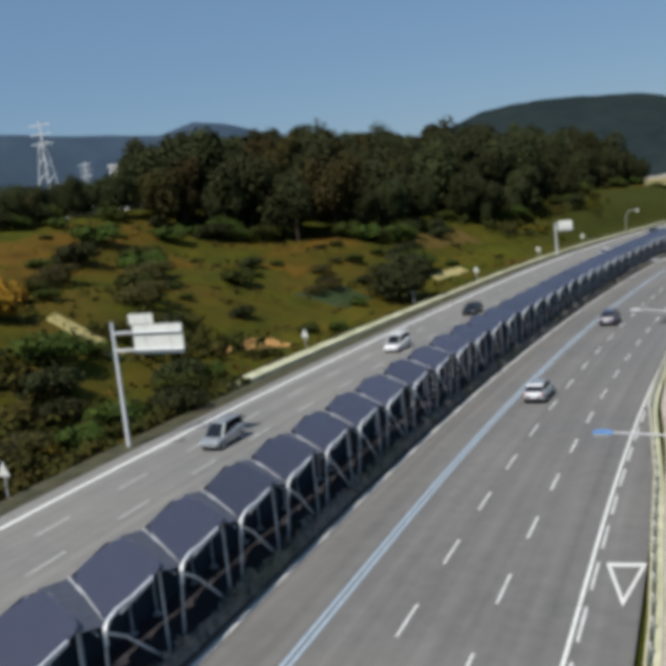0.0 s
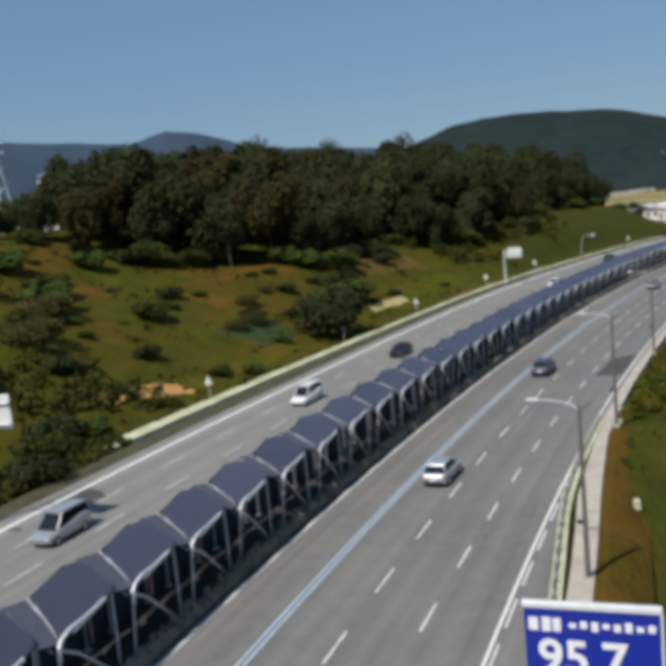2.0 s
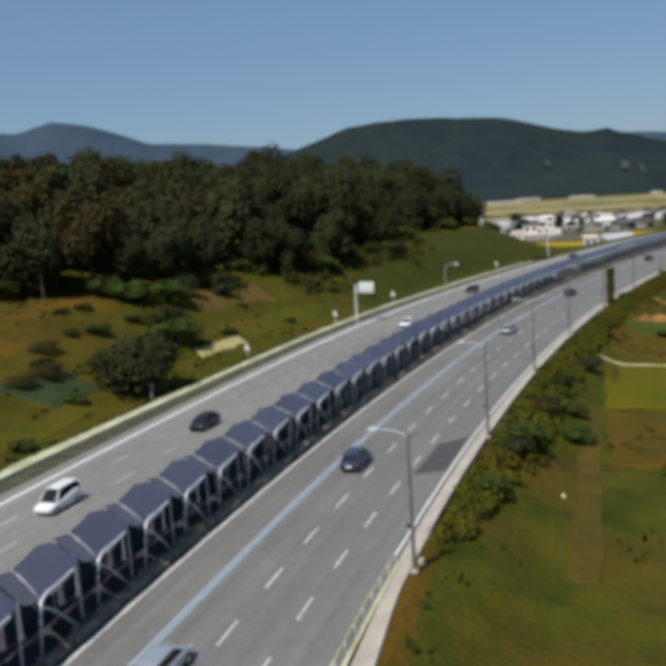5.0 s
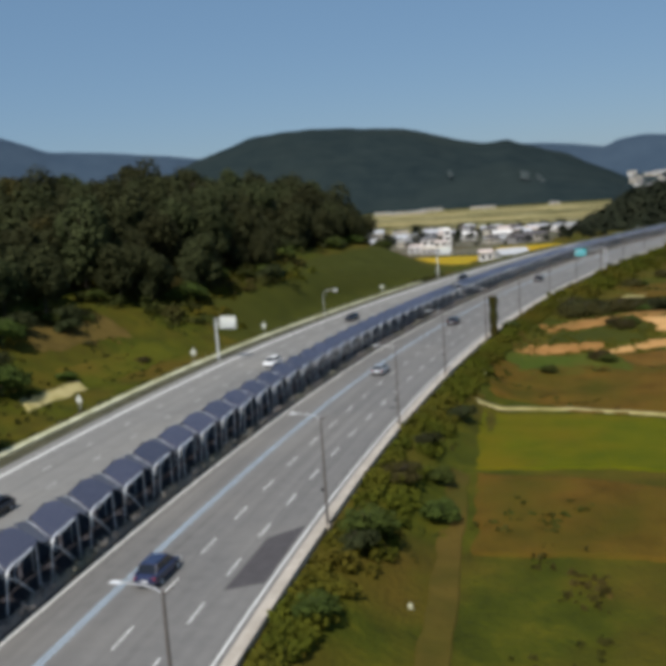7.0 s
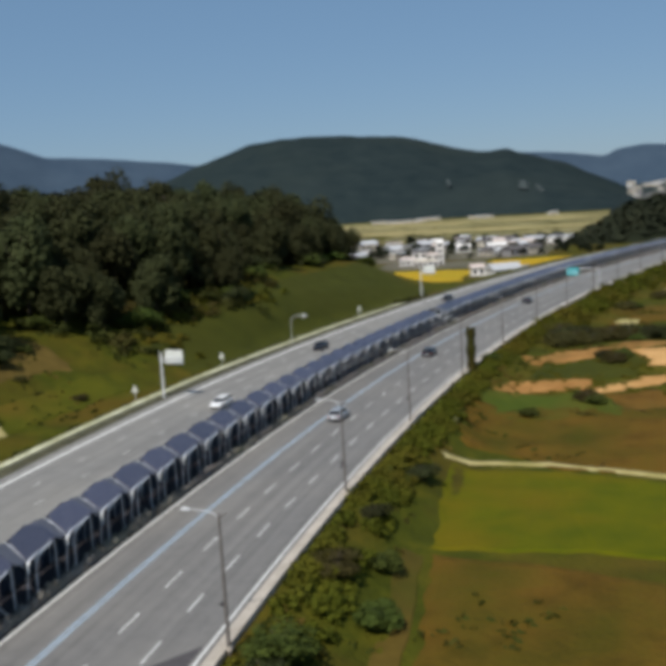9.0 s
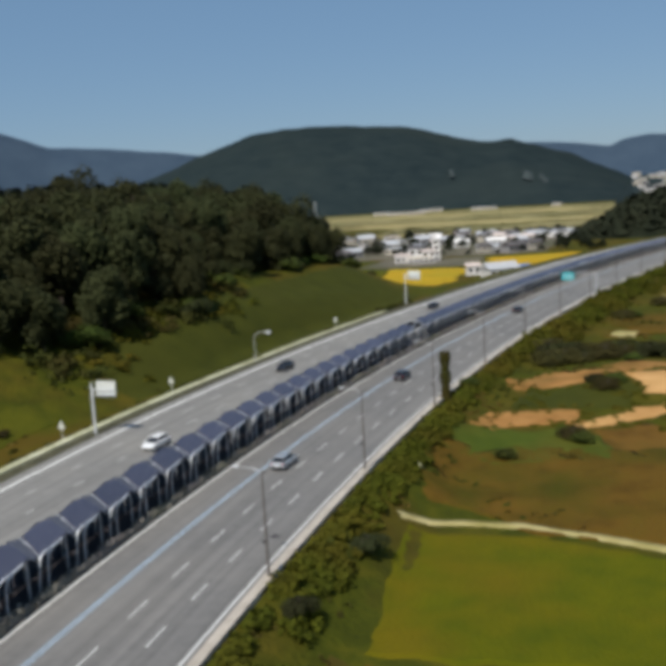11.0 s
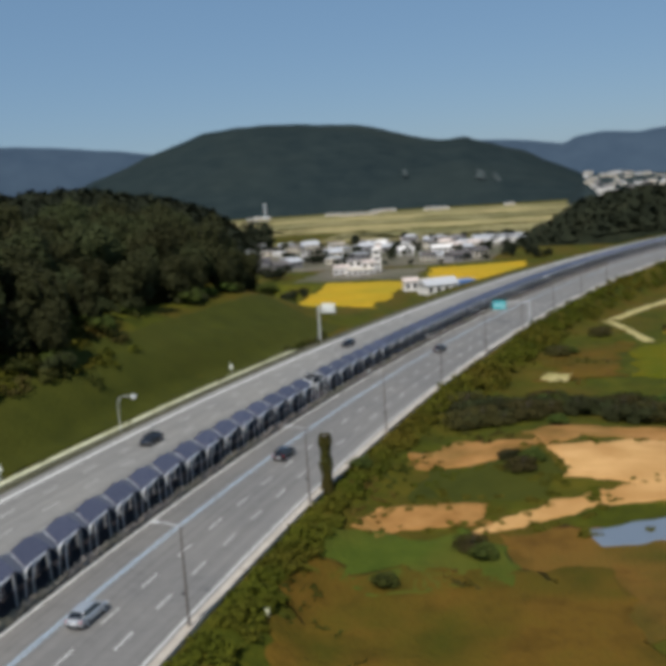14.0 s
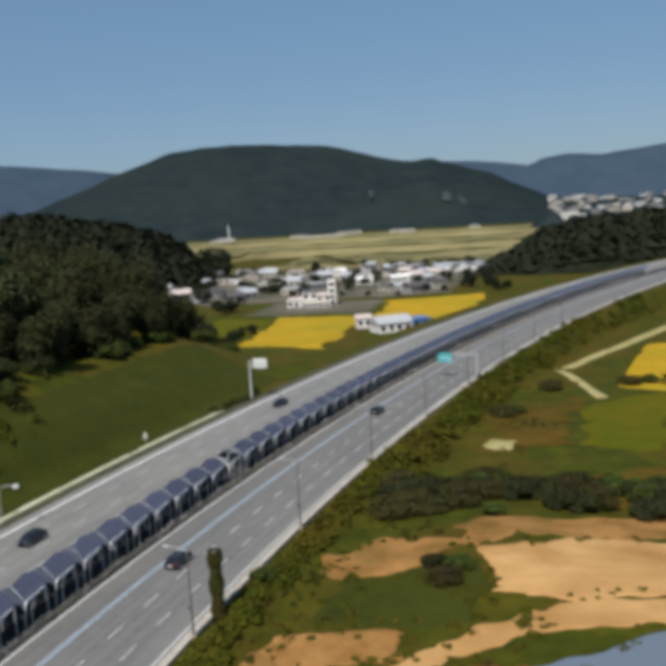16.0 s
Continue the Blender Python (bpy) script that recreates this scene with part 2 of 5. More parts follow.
M_NET = ramp_mat("netted_crop", [(0.3, (0.022, 0.038, 0.012)), (0.7, (0.040, 0.056, 0.016))], 0.5, 0.8, spec=0.2)
M_VERGE = ramp_mat("dark_weedy_strip", [(0.3, (0.045, 0.045, 0.028)), (0.7, (0.10, 0.095, 0.06))], 0.6, 0.95, bump=0.6, spec=0.1)
M_PLAIN = ramp_mat("pale_plain_fields", [(0.3, (0.180, 0.153, 0.063)), (0.7, (0.306, 0.270, 0.135))], 0.02, 0.95, second=((0.108, 0.117, 0.045), 0.008, 0.6), spec=0.1, stretch=(1, 4, 1))
M_GOLDPALE = ramp_mat("pale_golden_fields", [(0.3, (0.27, 0.225, 0.10)), (0.7, (0.38, 0.32, 0.15))], 0.02, 0.95, second=((0.17, 0.16, 0.07), 0.01, 0.6), spec=0.1, stretch=(1, 4, 1))
M_SIGNBACK = plain("pale_aluminium_plate", (0.66, 0.68, 0.64), 0.5, 0.1, spread=0.08)
M_BOARD_BLUE = plain("blue_board_print", (0.012, 0.028, 0.30), 0.45, spread=0.06)
M_BOARD_WHITE = plain("white_print", (0.80, 0.80, 0.82), 0.5, spread=0.04)
M_BOARD_YELLOW = plain("yellow_print", (0.62, 0.52, 0.02), 0.5, spread=0.05)
M_BOARD_INK = plain("grey_print", (0.06, 0.06, 0.10), 0.5)
M_CYAN = plain("cyan_sign_sheet", (0.05, 0.36, 0.40), 0.4)
M_GLASS = plain("pale_lamp_glass", (0.55, 0.58, 0.60), 0.15, spec=0.6)
M_CARGLASS = plain("tinted_window_glass", (0.012, 0.014, 0.018), 0.08, spec=0.6)
M_RED = plain("red_lamp_plastic", (0.30, 0.012, 0.010), 0.3)
M_CAR_SILVER = plain("silver_car_paint", (0.46, 0.48, 0.50), 0.25, 0.5, spread=0.05, spec=0.6)
M_CAR_WHITE = plain("white_car_paint", (0.76, 0.77, 0.78), 0.25, spread=0.04, spec=0.6)
M_CAR_DARK = plain("black_car_paint", (0.018, 0.018, 0.022), 0.2, spec=0.6)
M_CAR_NAVY = plain("dark_blue_car_paint", (0.022, 0.03, 0.075), 0.2, spec=0.6)
M_WALL_WHITE = plain("white_render_wall", (0.70, 0.68, 0.66), 0.85, scale=0.5, spread=0.08)
M_WALL_CREAM = plain("cream_render_wall", (0.55, 0.50, 0.42), 0.85, scale=0.5, spread=0.1)
M_WALL_GREY = plain("grey_block_wall", (0.26, 0.25, 0.25), 0.85, scale=0.5, spread=0.15)
M_ROOF_GREY = plain("pale_grey_metal_roof", (0.42, 0.43, 0.45), 0.5, scale=0.6, spread=0.12)
M_ROOF_BLUE = plain("blue_metal_roof", (0.10, 0.20, 0.42), 0.5, scale=0.6, spread=0.12)
M_ROOF_PINK = plain("pinkish_tile_roof", (0.54, 0.46, 0.42), 0.7, scale=0.8, spread=0.15)
M_ROOF_DARK = plain("dark_tile_roof", (0.10, 0.09, 0.09), 0.7, scale=0.8, spread=0.2)

# ---------------------------------------------------------------- mesh tools
def part(name, bm, mat, parent=None, label="", flat=True):
    me = bpy.data.meshes.new(name)
    bm.to_mesh(me)
    bm.free()
    for one in mat if isinstance(mat, (list, tuple)) else (mat,):
        me.materials.append(one)
    ob = new(name, me)
    if parent is not None:
        ob.parent = parent
    if label:
        ob["label"] = label
    return ob


def empty(name, label, category, group="", m=None):
    ob = new(name)
    ob.empty_display_size = 0.3
    if m is not None:
        ob.matrix_basis = m
    return tagged(ob, label, category, group)


def box(bm, c, size, rz=0.0, taper=1.0, bevel=0.0):
    """A box about c; taper shrinks its top."""
    r = bmesh.ops.create_cube(bm, size=1.0)["verts"]
    for v in r:
        k = taper if v.co.z > 0 else 1.0
        v.co = Vector((v.co.x * size[0] * k, v.co.y * size[1] * k, v.co.z * size[2]))
    if bevel:
        edges = list({e for v in r for e in v.link_edges})
        out = bmesh.ops.bevel(bm, geom=edges, offset=bevel, segments=1, affect="EDGES")
        r = list({v for f in out["faces"] for v in f.verts} | {v for v in r if v.is_valid})
    t = Matrix.Translation(c) @ Matrix.Rotation(rz, 4, "Z")
    for v in r:
        v.co = t @ v.co
    return r


def tube(bm, pts, r, seg=8, r_end=None, cap=True):
    """A round bar along pts, with radius r going to r_end."""
    pts = [Vector(p) for p in pts]
    rings = []
    for i, p in enumerate(pts):
        d = (pts[min(i + 1, len(pts) - 1)] - pts[max(i - 1, 0)]).normalized()
        q = d.to_track_quat("Z", "Y")
        k = r if r_end is None else r + (r_end - r) * i / (len(pts) - 1)
        rings.append([bm.verts.new(p + q @ Vector((k * math.cos(a), k * math.sin(a), 0))) for a in (2 * math.pi * j / seg for j in range(seg))])
    for a, b in zip(rings, rings[1:]):
        for j in range(seg):
            bm.faces.new((a[j], a[(j + 1) % seg], b[(j + 1) % seg], b[j]))
    if cap:
        bm.faces.new(list(reversed(rings[0])))
        bm.faces.new(rings[-1])


def bar(bm, a, b, w, h):
    """A rectangular bar from a to b."""
    a, b = Vector(a), Vector(b)
    q = (b - a).to_track_quat("Z", "Y")
    ends = [[bm.verts.new(p + q @ Vector((x * w / 2, y * h / 2, 0))) for x, y in ((-1, -1), (1, -1), (1, 1), (-1, 1))] for p in (a, b)]
    for j in range(4):
        bm.faces.new((ends[0][j], ends[0][(j + 1) % 4], ends[1][(j + 1) % 4], ends[1][j]))
    bm.faces.new(list(reversed(ends[0])))
    bm.faces.new(ends[1])


def slab(bm, quad, thick):
    """A plate under four corners."""
    quad = [Vector(p) for p in quad]
    nrm = (quad[1] - quad[0]).cross(quad[3] - quad[0]).normalized()
    if nrm.z < 0:
        quad.reverse()
        nrm = -nrm
    up = [bm.verts.new(p) for p in quad]
    lo = [bm.verts.new(p - nrm * thick) for p in quad]
    bm.faces.new(up)
    bm.faces.new(list(reversed(lo)))
    for j in range(4):
        bm.faces.new((lo[j], lo[(j + 1) % 4], up[(j + 1) % 4], up[j]))


# ---------------------------------------------------------------- the road's line and the lie of the land
S0, R1, S1, R2 = 10.0, 755.0, 235.0, 1130.0
TH = (S1 - S0) / R1
C1 = Vector((R1, S0))
P1 = Vector((R1 - R1 * math.cos(TH), S0 + R1 * math.sin(TH)))
C2 = P1 + R2 * Vector((math.cos(TH), -math.sin(TH)))


def heading(s):
    """The turn to the right from +y, in radians."""
    return 0.0 if s < S0 else (s - S0) / R1 if s < S1 else TH + (s - S1) / R2


def smooth(a, b, v):
    k = np.clip((v - a) / (b - a), 0, 1)
    return k * k * (3 - 2 * k)


def road_z(s, u):
    """The banked surface: level on the inside of the bend, rising to the outside."""
    return float(0.032 * smooth(60, 170, s) * (6.8 - u))


def rp(s, u, z=0.0):
    """The place s metres along the road and u metres to the right of the first lane line, z above the surface."""
    h = heading(s)
    if s < S0:
        x, y = u, s
    elif s < S1:
        x, y = R1 - (R1 - u) * math.cos(h), S0 + (R1 - u) * math.sin(h)
    else:
        x, y = C2.x - (R2 - u) * math.cos(h), C2.y + (R2 - u) * math.sin(h)
    return Vector((x, y, road_z(s, u) + z))


def rm(s, u, z=0.0):
    """A pose there, its y axis along the road."""
    return Matrix.Translation(rp(s, u, z)) @ Matrix.Rotation(-heading(s), 4, "Z")


def su(x, y):
    """Along and across the road, for arrays."""
    a1 = np.arctan2(y - S0, R1 - x)
    s, u = S0 + R1 * a1, R1 - np.hypot(x - R1, y - S0)
    s, u = np.where(y < S0, y, s), np.where(y < S0, x, u)
    far = (s > S1) & (y > S0)
    a2 = np.arctan2(y - C2.y, C2.x - x)
    return np.where(far, S1 + R2 * (a2 - TH), s), np.where(far, R2 - np.hypot(x - C2.x, y - C2.y), u)


def bump_at(x, y, cx, cy, rx, ry, h, turn=0.0):
    c, s = math.cos(turn), math.sin(turn)
    a, b = ((x - cx) * c + (y - cy) * s) / rx, (-(x - cx) * s + (y - cy) * c) / ry
    return h * np.exp(-(a * a + b * b))


def land(x, y):
    """The height of the ground, for arrays."""
    x, y = np.asarray(x, float), np.asarray(y, float)
    s, u = su(x, y)
    bank = 0.032 * smooth(60, 170, s) * (6.8 - np.clip(u, -35, 8))
    plainz = -3.6 - 5.5 * smooth(240, 520, y)
    wave = 1 - smooth(300, 420, y)
    right = plainz + bump_at(x, y, 58, 196, 26, 22, 2.6) + 0.5 * wave * np.sin(x * 0.13) * np.cos(y * 0.09)
    wr = smooth(9.5, 17, u)
    # left: a verge, a mild slope, then a wooded rise that ends towards the village
    rise = 8.5 * smooth(-37, -66, u) + 10.5 * smooth(-62, -112, u)
    fade = 1 - smooth(285, 350, s + 0.1 * u)
    cut = 5.0 * np.exp(-((s - 225) / 50.0) ** 2) * smooth(-35, -47, u) * (1 - smooth(-60, -90, u))
    left = bank * 0.7 + (rise + cut) * fade + (plainz - 1) * (1 - fade) * smooth(-36, -60, u)
    left = left + 0.6 * wave * np.sin(x * 0.11 + y * 0.05) * smooth(-38, -60, u)
    return np.where(u > 0, bank - 0.35 + (right - bank + 0.35) * wr, bank - 0.35 + (left - bank + 0.35) * smooth(-34.0, -42, u))


def ground(x, y):
    return float(land(x, y))


# ---------------------------------------------------------------- ground
def axis(lo, a, b, hi, fine, grow=1.22):
    out = list(np.arange(a, b + fine / 2, fine))
    step = fine
    while out[-1] < hi:
        step *= grow
        out.append(min(hi, out[-1] + step))
    step = fine
    while out[0] > lo:
        step *= grow
        out.insert(0, max(lo, out[0] - step))
    return np.array(out)


def sheet(name, xs, ys, zs, mat, kind="structure", label="", category=""):
    nx, ny = len(xs), len(ys)
    gx, gy = np.meshgrid(xs, ys)
    verts = np.stack([gx.ravel(), gy.ravel(), zs.ravel()], 1)
    i = (np.arange(ny - 1)[:, None] * nx + np.arange(nx - 1)).ravel()
    faces = np.stack([i, i + 1, i + nx + 1, i + nx], 1)
    me = bpy.data.meshes.new(name)
    me.from_pydata(verts.tolist(), [], faces.tolist())
    me.materials.append(mat)
    me.polygons.foreach_set("use_smooth", np.ones(len(faces), bool))
    return tagged(new(name, me), label, category, kind=kind)


gx, gy = axis(-4300, -175, 250, 4300, 2.5), axis(-900, -40, 620, 4700, 2.5)
mx, my = np.meshgrid(gx, gy)
sheet("ground", gx, gy, land(mx, my), M_GRASS, label="rough green and brown grassland beside the highway", category="ground")


def ribbon(name, s_a, s_b, us, zs, mat, step=3.0, label="", category="", thick=0.0, parent=None):
    """A strip along the road through the cross-section us, zs (above the banked surface)."""
    bm = bmesh.new()
    n = max(2, int((s_b - s_a) / step) + 1)
    rows = []
    for k in range(n):
        s = s_a + (s_b - s_a) * k / (n - 1)
        rows.append([bm.verts.new(rp(s, u(s) if callable(u) else u, z)) for u, z in zip(us, zs)])
    for a, b in zip(rows, rows[1:]):
        for j in range(len(us) - 1):
            bm.faces.new((a[j], a[j + 1], b[j + 1], b[j]))
    ob = part(name, bm, mat, parent)
    across = ob.data.attributes.new("across", "FLOAT", "POINT")
    across.data.foreach_set("value", [u(s_a + (s_b - s_a) * k / (n - 1)) if callable(u) else u for k in range(n) for u in us])
    along = ob.data.attributes.new("along", "FLOAT", "POINT")
    along.data.foreach_set("value", [s_a + (s_b - s_a) * k / (n - 1) for k in range(n) for u in us])
    return tagged(ob, label, category, kind="" if parent else "structure")


def wheel_streaks(m, amount):
    """Long faint streaks of wear that follow the lanes."""
    nt = m.node_tree
    n, link = nt.nodes, nt.links.new
    b = n["Principled BSDF"]
    col = b.inputs["Base Color"].links[0].from_socket
    xyz = n.new("ShaderNodeCombineXYZ")
    for name, axis_name, k in (("across", "X", 1.0), ("along", "Y", 0.012)):
        at = n.new("ShaderNodeAttribute")
        at.attribute_name = name
        mul = n.new("ShaderNodeMath")
        mul.operation = "MULTIPLY"
        mul.inputs[1].default_value = k
        link(at.outputs["Fac"], mul.inputs[0])
        link(mul.outputs[0], xyz.inputs[axis_name])
    tex = n.new("ShaderNodeTexNoise")
    tex.inputs["Scale"].default_value, tex.inputs["Detail"].default_value = 1.1, 3.0
    link(xyz.outputs[0], tex.inputs["Vector"])
    mr = n.new("ShaderNodeMapRange")
    mr.inputs["From Min"].default_value, mr.inputs["From Max"].default_value = 0.3, 0.7
    mr.inputs["To Min"].default_value, mr.inputs["To Max"].default_value = 1 - amount, 1 + amount
    link(tex.outputs["Fac"], mr.inputs["Value"])
    hsv = n.new("ShaderNodeHueSaturation")
    link(mr.outputs[0], hsv.inputs["Value"])
    link(col, hsv.inputs["Color"])
    link(hsv.outputs[0], b.inputs["Base Color"])


wheel_streaks(M_ASPHALT, 0.17)
wheel_streaks(M_ASPHALT_L, 0.14)
road_r = ribbon("road_right", -60, 700, (-7.9, lambda s: float(np.interp(s, [-60, 20, 31, 40, 62], [9.6, 9.3, 8.6, 7.7, 7.35]))), (0, 0), M_ASPHALT, label="grey asphalt carriageway with four marked lanes", category="road")
road_l = ribbon("road_left", -60, 700, (-30.4, -14.2), (0, 0), M_ASPHALT_L, label="pale grey asphalt carriageway beyond the solar canopy", category="road")
# the canopy's shade is part of the median and path colours
median = ribbon("median", -60, 700, (-14.3, -14.3, -12.9, -12.9, -8.9, -8.9, -7.7, -7.7), (-0.2, 0.16, 0.16, 0.10, 0.10, 0.16, 0.16, -0.2), M_SOIL, label="dark soil median with the bicycle path, canopy shade in its colour", category="median")
ribbon("bicycle_path", -60, 700, (-12.8, -9.0), (0.115, 0.115), M_BIKE, label="asphalt bicycle path, painted dark as shade of the solar canopy", category="path")

# painted lines, proud of the asphalt
for name, u, w, mat, par, lab in (
        ("edge_line", -7.35, 0.20, M_WHITE_LINE, road_r, "white edge line"), ("edge_line", 6.9, 0.17, M_WHITE_LINE, road_r, "white edge line"),
        ("bus_lane_line", -3.75, 0.16, M_BLUE_LINE, road_r, "blue bus lane line"), ("bus_lane_line", -3.42, 0.16, M_BLUE_LINE, road_r, "blue bus lane line"),
        ("edge_line", -28.7, 0.44, M_WHITE_LINE, road_l, "white edge line"), ("edge_line", -14.75, 0.2, M_WHITE_LINE, road_l, "white edge line")):
    ribbon(name, -60, 690, (u - w / 2, u + w / 2), (0.012, 0.012), mat, parent=par, label=lab)


def dash_mesh(length, w, mat):
    bm = bmesh.new()
    slab(bm, [(-w / 2, 0, 0.016), (w / 2, 0, 0.016), (w / 2, length, 0.016), (-w / 2, length, 0.016)], 0.012)
    me = bpy.data.meshes.new("lane_dash")
    bm.to_mesh(me)
    bm.free()
    me.materials.append(mat)
    return me


DASH, DASH_W = dash_mesh(3.0, 0.14, M_DASH), dash_mesh(3.2, 0.2, M_WORN_LINE)


def dashes(u, s_a, s_b, phase, period, me, par, name="lane_dash"):
    s = phase + period * math.ceil((s_a - phase) / period)
    while s < s_b:
        o = new(name, me)
        o.parent = par
        o.matrix_basis = rm(s, u)
        s += period


dashes(0.05, -50, 420, 0.0, 7.32, DASH, road_r)
dashes(3.45, -50, 420, 3.65, 7.32, DASH, road_r)
dashes(7.2, -50, 42, 1.0, 4.6, DASH, road_r, "merge_dash")
dashes(-21.6, -50, 420, 2.5, 8.3, DASH_W, road_l)
dashes(-25.3, -50, 420, 7.5, 8.3, DASH_W, road_l)
dashes(-18.1, -50, 420, 5.0, 8.3, DASH_W, road_l)


# ---------------------------------------------------------------- solar canopy
def canopy_unit():
    """One bay; its origin is on the ground under the panel's low corner, y along the road."""
    e = empty("solar_canopy", "dark blue tilted solar panel on white steel frame", "solar canopy", "solar canopies in the median")
    B, R, L, T = Vector((0, 0.2, 3.55)), Vector((0, 4.05, 4.15)), Vector((-3.35, 2.45, 4.22)), Vector((-3.15, 5.7, 4.66))
    up = Vector((0, 0, 0.03))
    bm = bmesh.new()
    ring = []
    for p, q, r, cut in ((L, B, R, 0.35), (B, R, T, 0.45), (R, T, L, 0.95), (T, L, B, 0.7)):
        ring += [q + (p - q).normalized() * cut, q + ((p - q).normalized() + (r - q).normalized()) * cut * 0.29, q + (r - q).normalized() * cut]
    hi = [bm.verts.new(p + up) for p in ring]
    lo = [bm.verts.new(p - up) for p in ring]
    bm.faces.new(hi)
    bm.faces.new(list(reversed(lo)))
    for j in range(12):
        bm.faces.new((lo[j], lo[(j + 1) % 12], hi[(j + 1) % 12], hi[j]))
    part("solar_panel", bm, M_SOLAR, e, "dark blue solar panel")
    for a, b in ((B, R), (R, T), (T, L), (L, B)):
        bm = bmesh.new()
        a, b = a.lerp(b, 0.2), b.lerp(a, 0.2)
        bar(bm, a - Vector((0, 0, 0.08)), b - Vector((0, 0, 0.08)), 0.08, 0.12)
        part("panel_edge_beam", bm, M_GALV, e)
    bm = bmesh.new()
    slab(bm, [(0, -1.35, 4.0), (-3.2, 0.35, 4.58), (-3.35, 2.7, 4.05), (0, 0.45, 3.43)], 0.03)
    part("gap_cover", bm, M_COVER, e, "dark slate cover plate")
    for y0, y1, r in ((0.12, 2.3, 0.07), (-0.45, 1.2, 0.045)):
        bm = bmesh.new()
        tube(bm, [(0.02, y0, 3.44), (-1.7, (y0 + y1) / 2, 3.76), (-3.35, y1, 4.1)], r)
        part("cross_beam", bm, M_STEEL, e)
    arc = [Vector((0.04, -0.1, 2.9)), Vector((0.06, -0.08, 3.45)), Vector((0.07, 0.12, 3.7)), Vector((0.07, 0.7, 3.88)), Vector((0.05, 1.7, 3.88)), Vector((0.03, 3.2, 4.04))]
    bm = bmesh.new()
    tube(bm, arc, 0.10, 8, 0.05)
    part("corner_bracket", bm, M_STEEL, e)
    for x, y0, tops in ((-0.32, 0.0, (3.45, 4.05)), (-3.2, 2.25, (4.05, 4.4))):
        for y, top in zip((0.0, 4.1 if x > -1 else 3.3), tops):
            bm = bmesh.new()
            tube(bm, [(x, y0 + y, 0.0), (x + (0.32 if y < 1 and x > -1 else 0), y0 + y, top)], 0.062)
            box(bm, (x, y0 + y, 0.06), (0.34, 0.34, 0.12))
            part("post", bm, M_GALV, e)
        if x > -1:
            bm = bmesh.new()
            tube(bm, [(0.04, 0.0, 3.3), (-0.1, 1.2, 2.55), (-0.3, 3.8, 0.2)], 0.07)
            part("brace", bm, M_GALV, e)
    # added sheet, painted dark in place of the shade under the canopy
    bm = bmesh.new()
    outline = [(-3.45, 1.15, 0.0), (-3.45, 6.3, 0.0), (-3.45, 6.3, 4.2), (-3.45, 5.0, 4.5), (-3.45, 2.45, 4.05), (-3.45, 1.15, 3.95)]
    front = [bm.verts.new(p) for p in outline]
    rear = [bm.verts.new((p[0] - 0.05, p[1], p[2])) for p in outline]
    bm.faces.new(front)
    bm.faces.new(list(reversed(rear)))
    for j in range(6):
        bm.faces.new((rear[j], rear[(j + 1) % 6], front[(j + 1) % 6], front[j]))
    part("side_screen", bm, M_SHADE_SHEET, e, "dark sheet in place of shade under the canopy")
    bm = bmesh.new()
    bar(bm, (-1.7, 1.4, 3.78), (-1.7, 4.85, 4.36), 0.08, 0.12)
    part("purlin", bm, M_GALV, e)
    return e


# the bays follow one another at slightly uneven steps
BAY_K, BAY_S = [-6, 0, 4, 11, 16, 23, 32, 42, 104], [-28.6, 2.6, 23.4, 62.8, 90.3, 126.9, 174.2, 227.4, 560.0]
unit = canopy_unit()
bm = bmesh.new()
tube(bm, [(-0.12, 1.05, 0.0), (-0.04, 1.05, 2.9), (0.0, 1.2, 3.35), (0.03, 1.75, 3.72), (0.03, 2.6, 3.98)], 0.075)
ARCH = bpy.data.meshes.new("arch_post")
bm.to_mesh(ARCH)
bm.free()
ARCH.materials.append(M_GALV)
unit.matrix_basis = rm(BAY_S[0], -8.25, 0.1)
for k in range(-5, 105):
    s = float(np.interp(k, BAY_K, BAY_S))
    bay = copy_thing(unit, rm(s, -8.2, 0.1 - float(np.interp(s, [40, 80, 300], [0.0, 0.22, 0.3]))))
    if k >= 16:
        # further on the bays stand on an upright arched post
        for c in bay.children:
            if c.name.startswith("brace"):
                c.data = ARCH
                c.name = "arch_post"
    if k == 41:
        # one bay has lost its panel and shows the bare white frame
        for child in list(bay.children):
            if child.name.startswith(("solar_panel", "gap_cover")):
                bpy.data.objects.remove(child)
        bay["label"] = "bare white steel canopy frame without its panel"


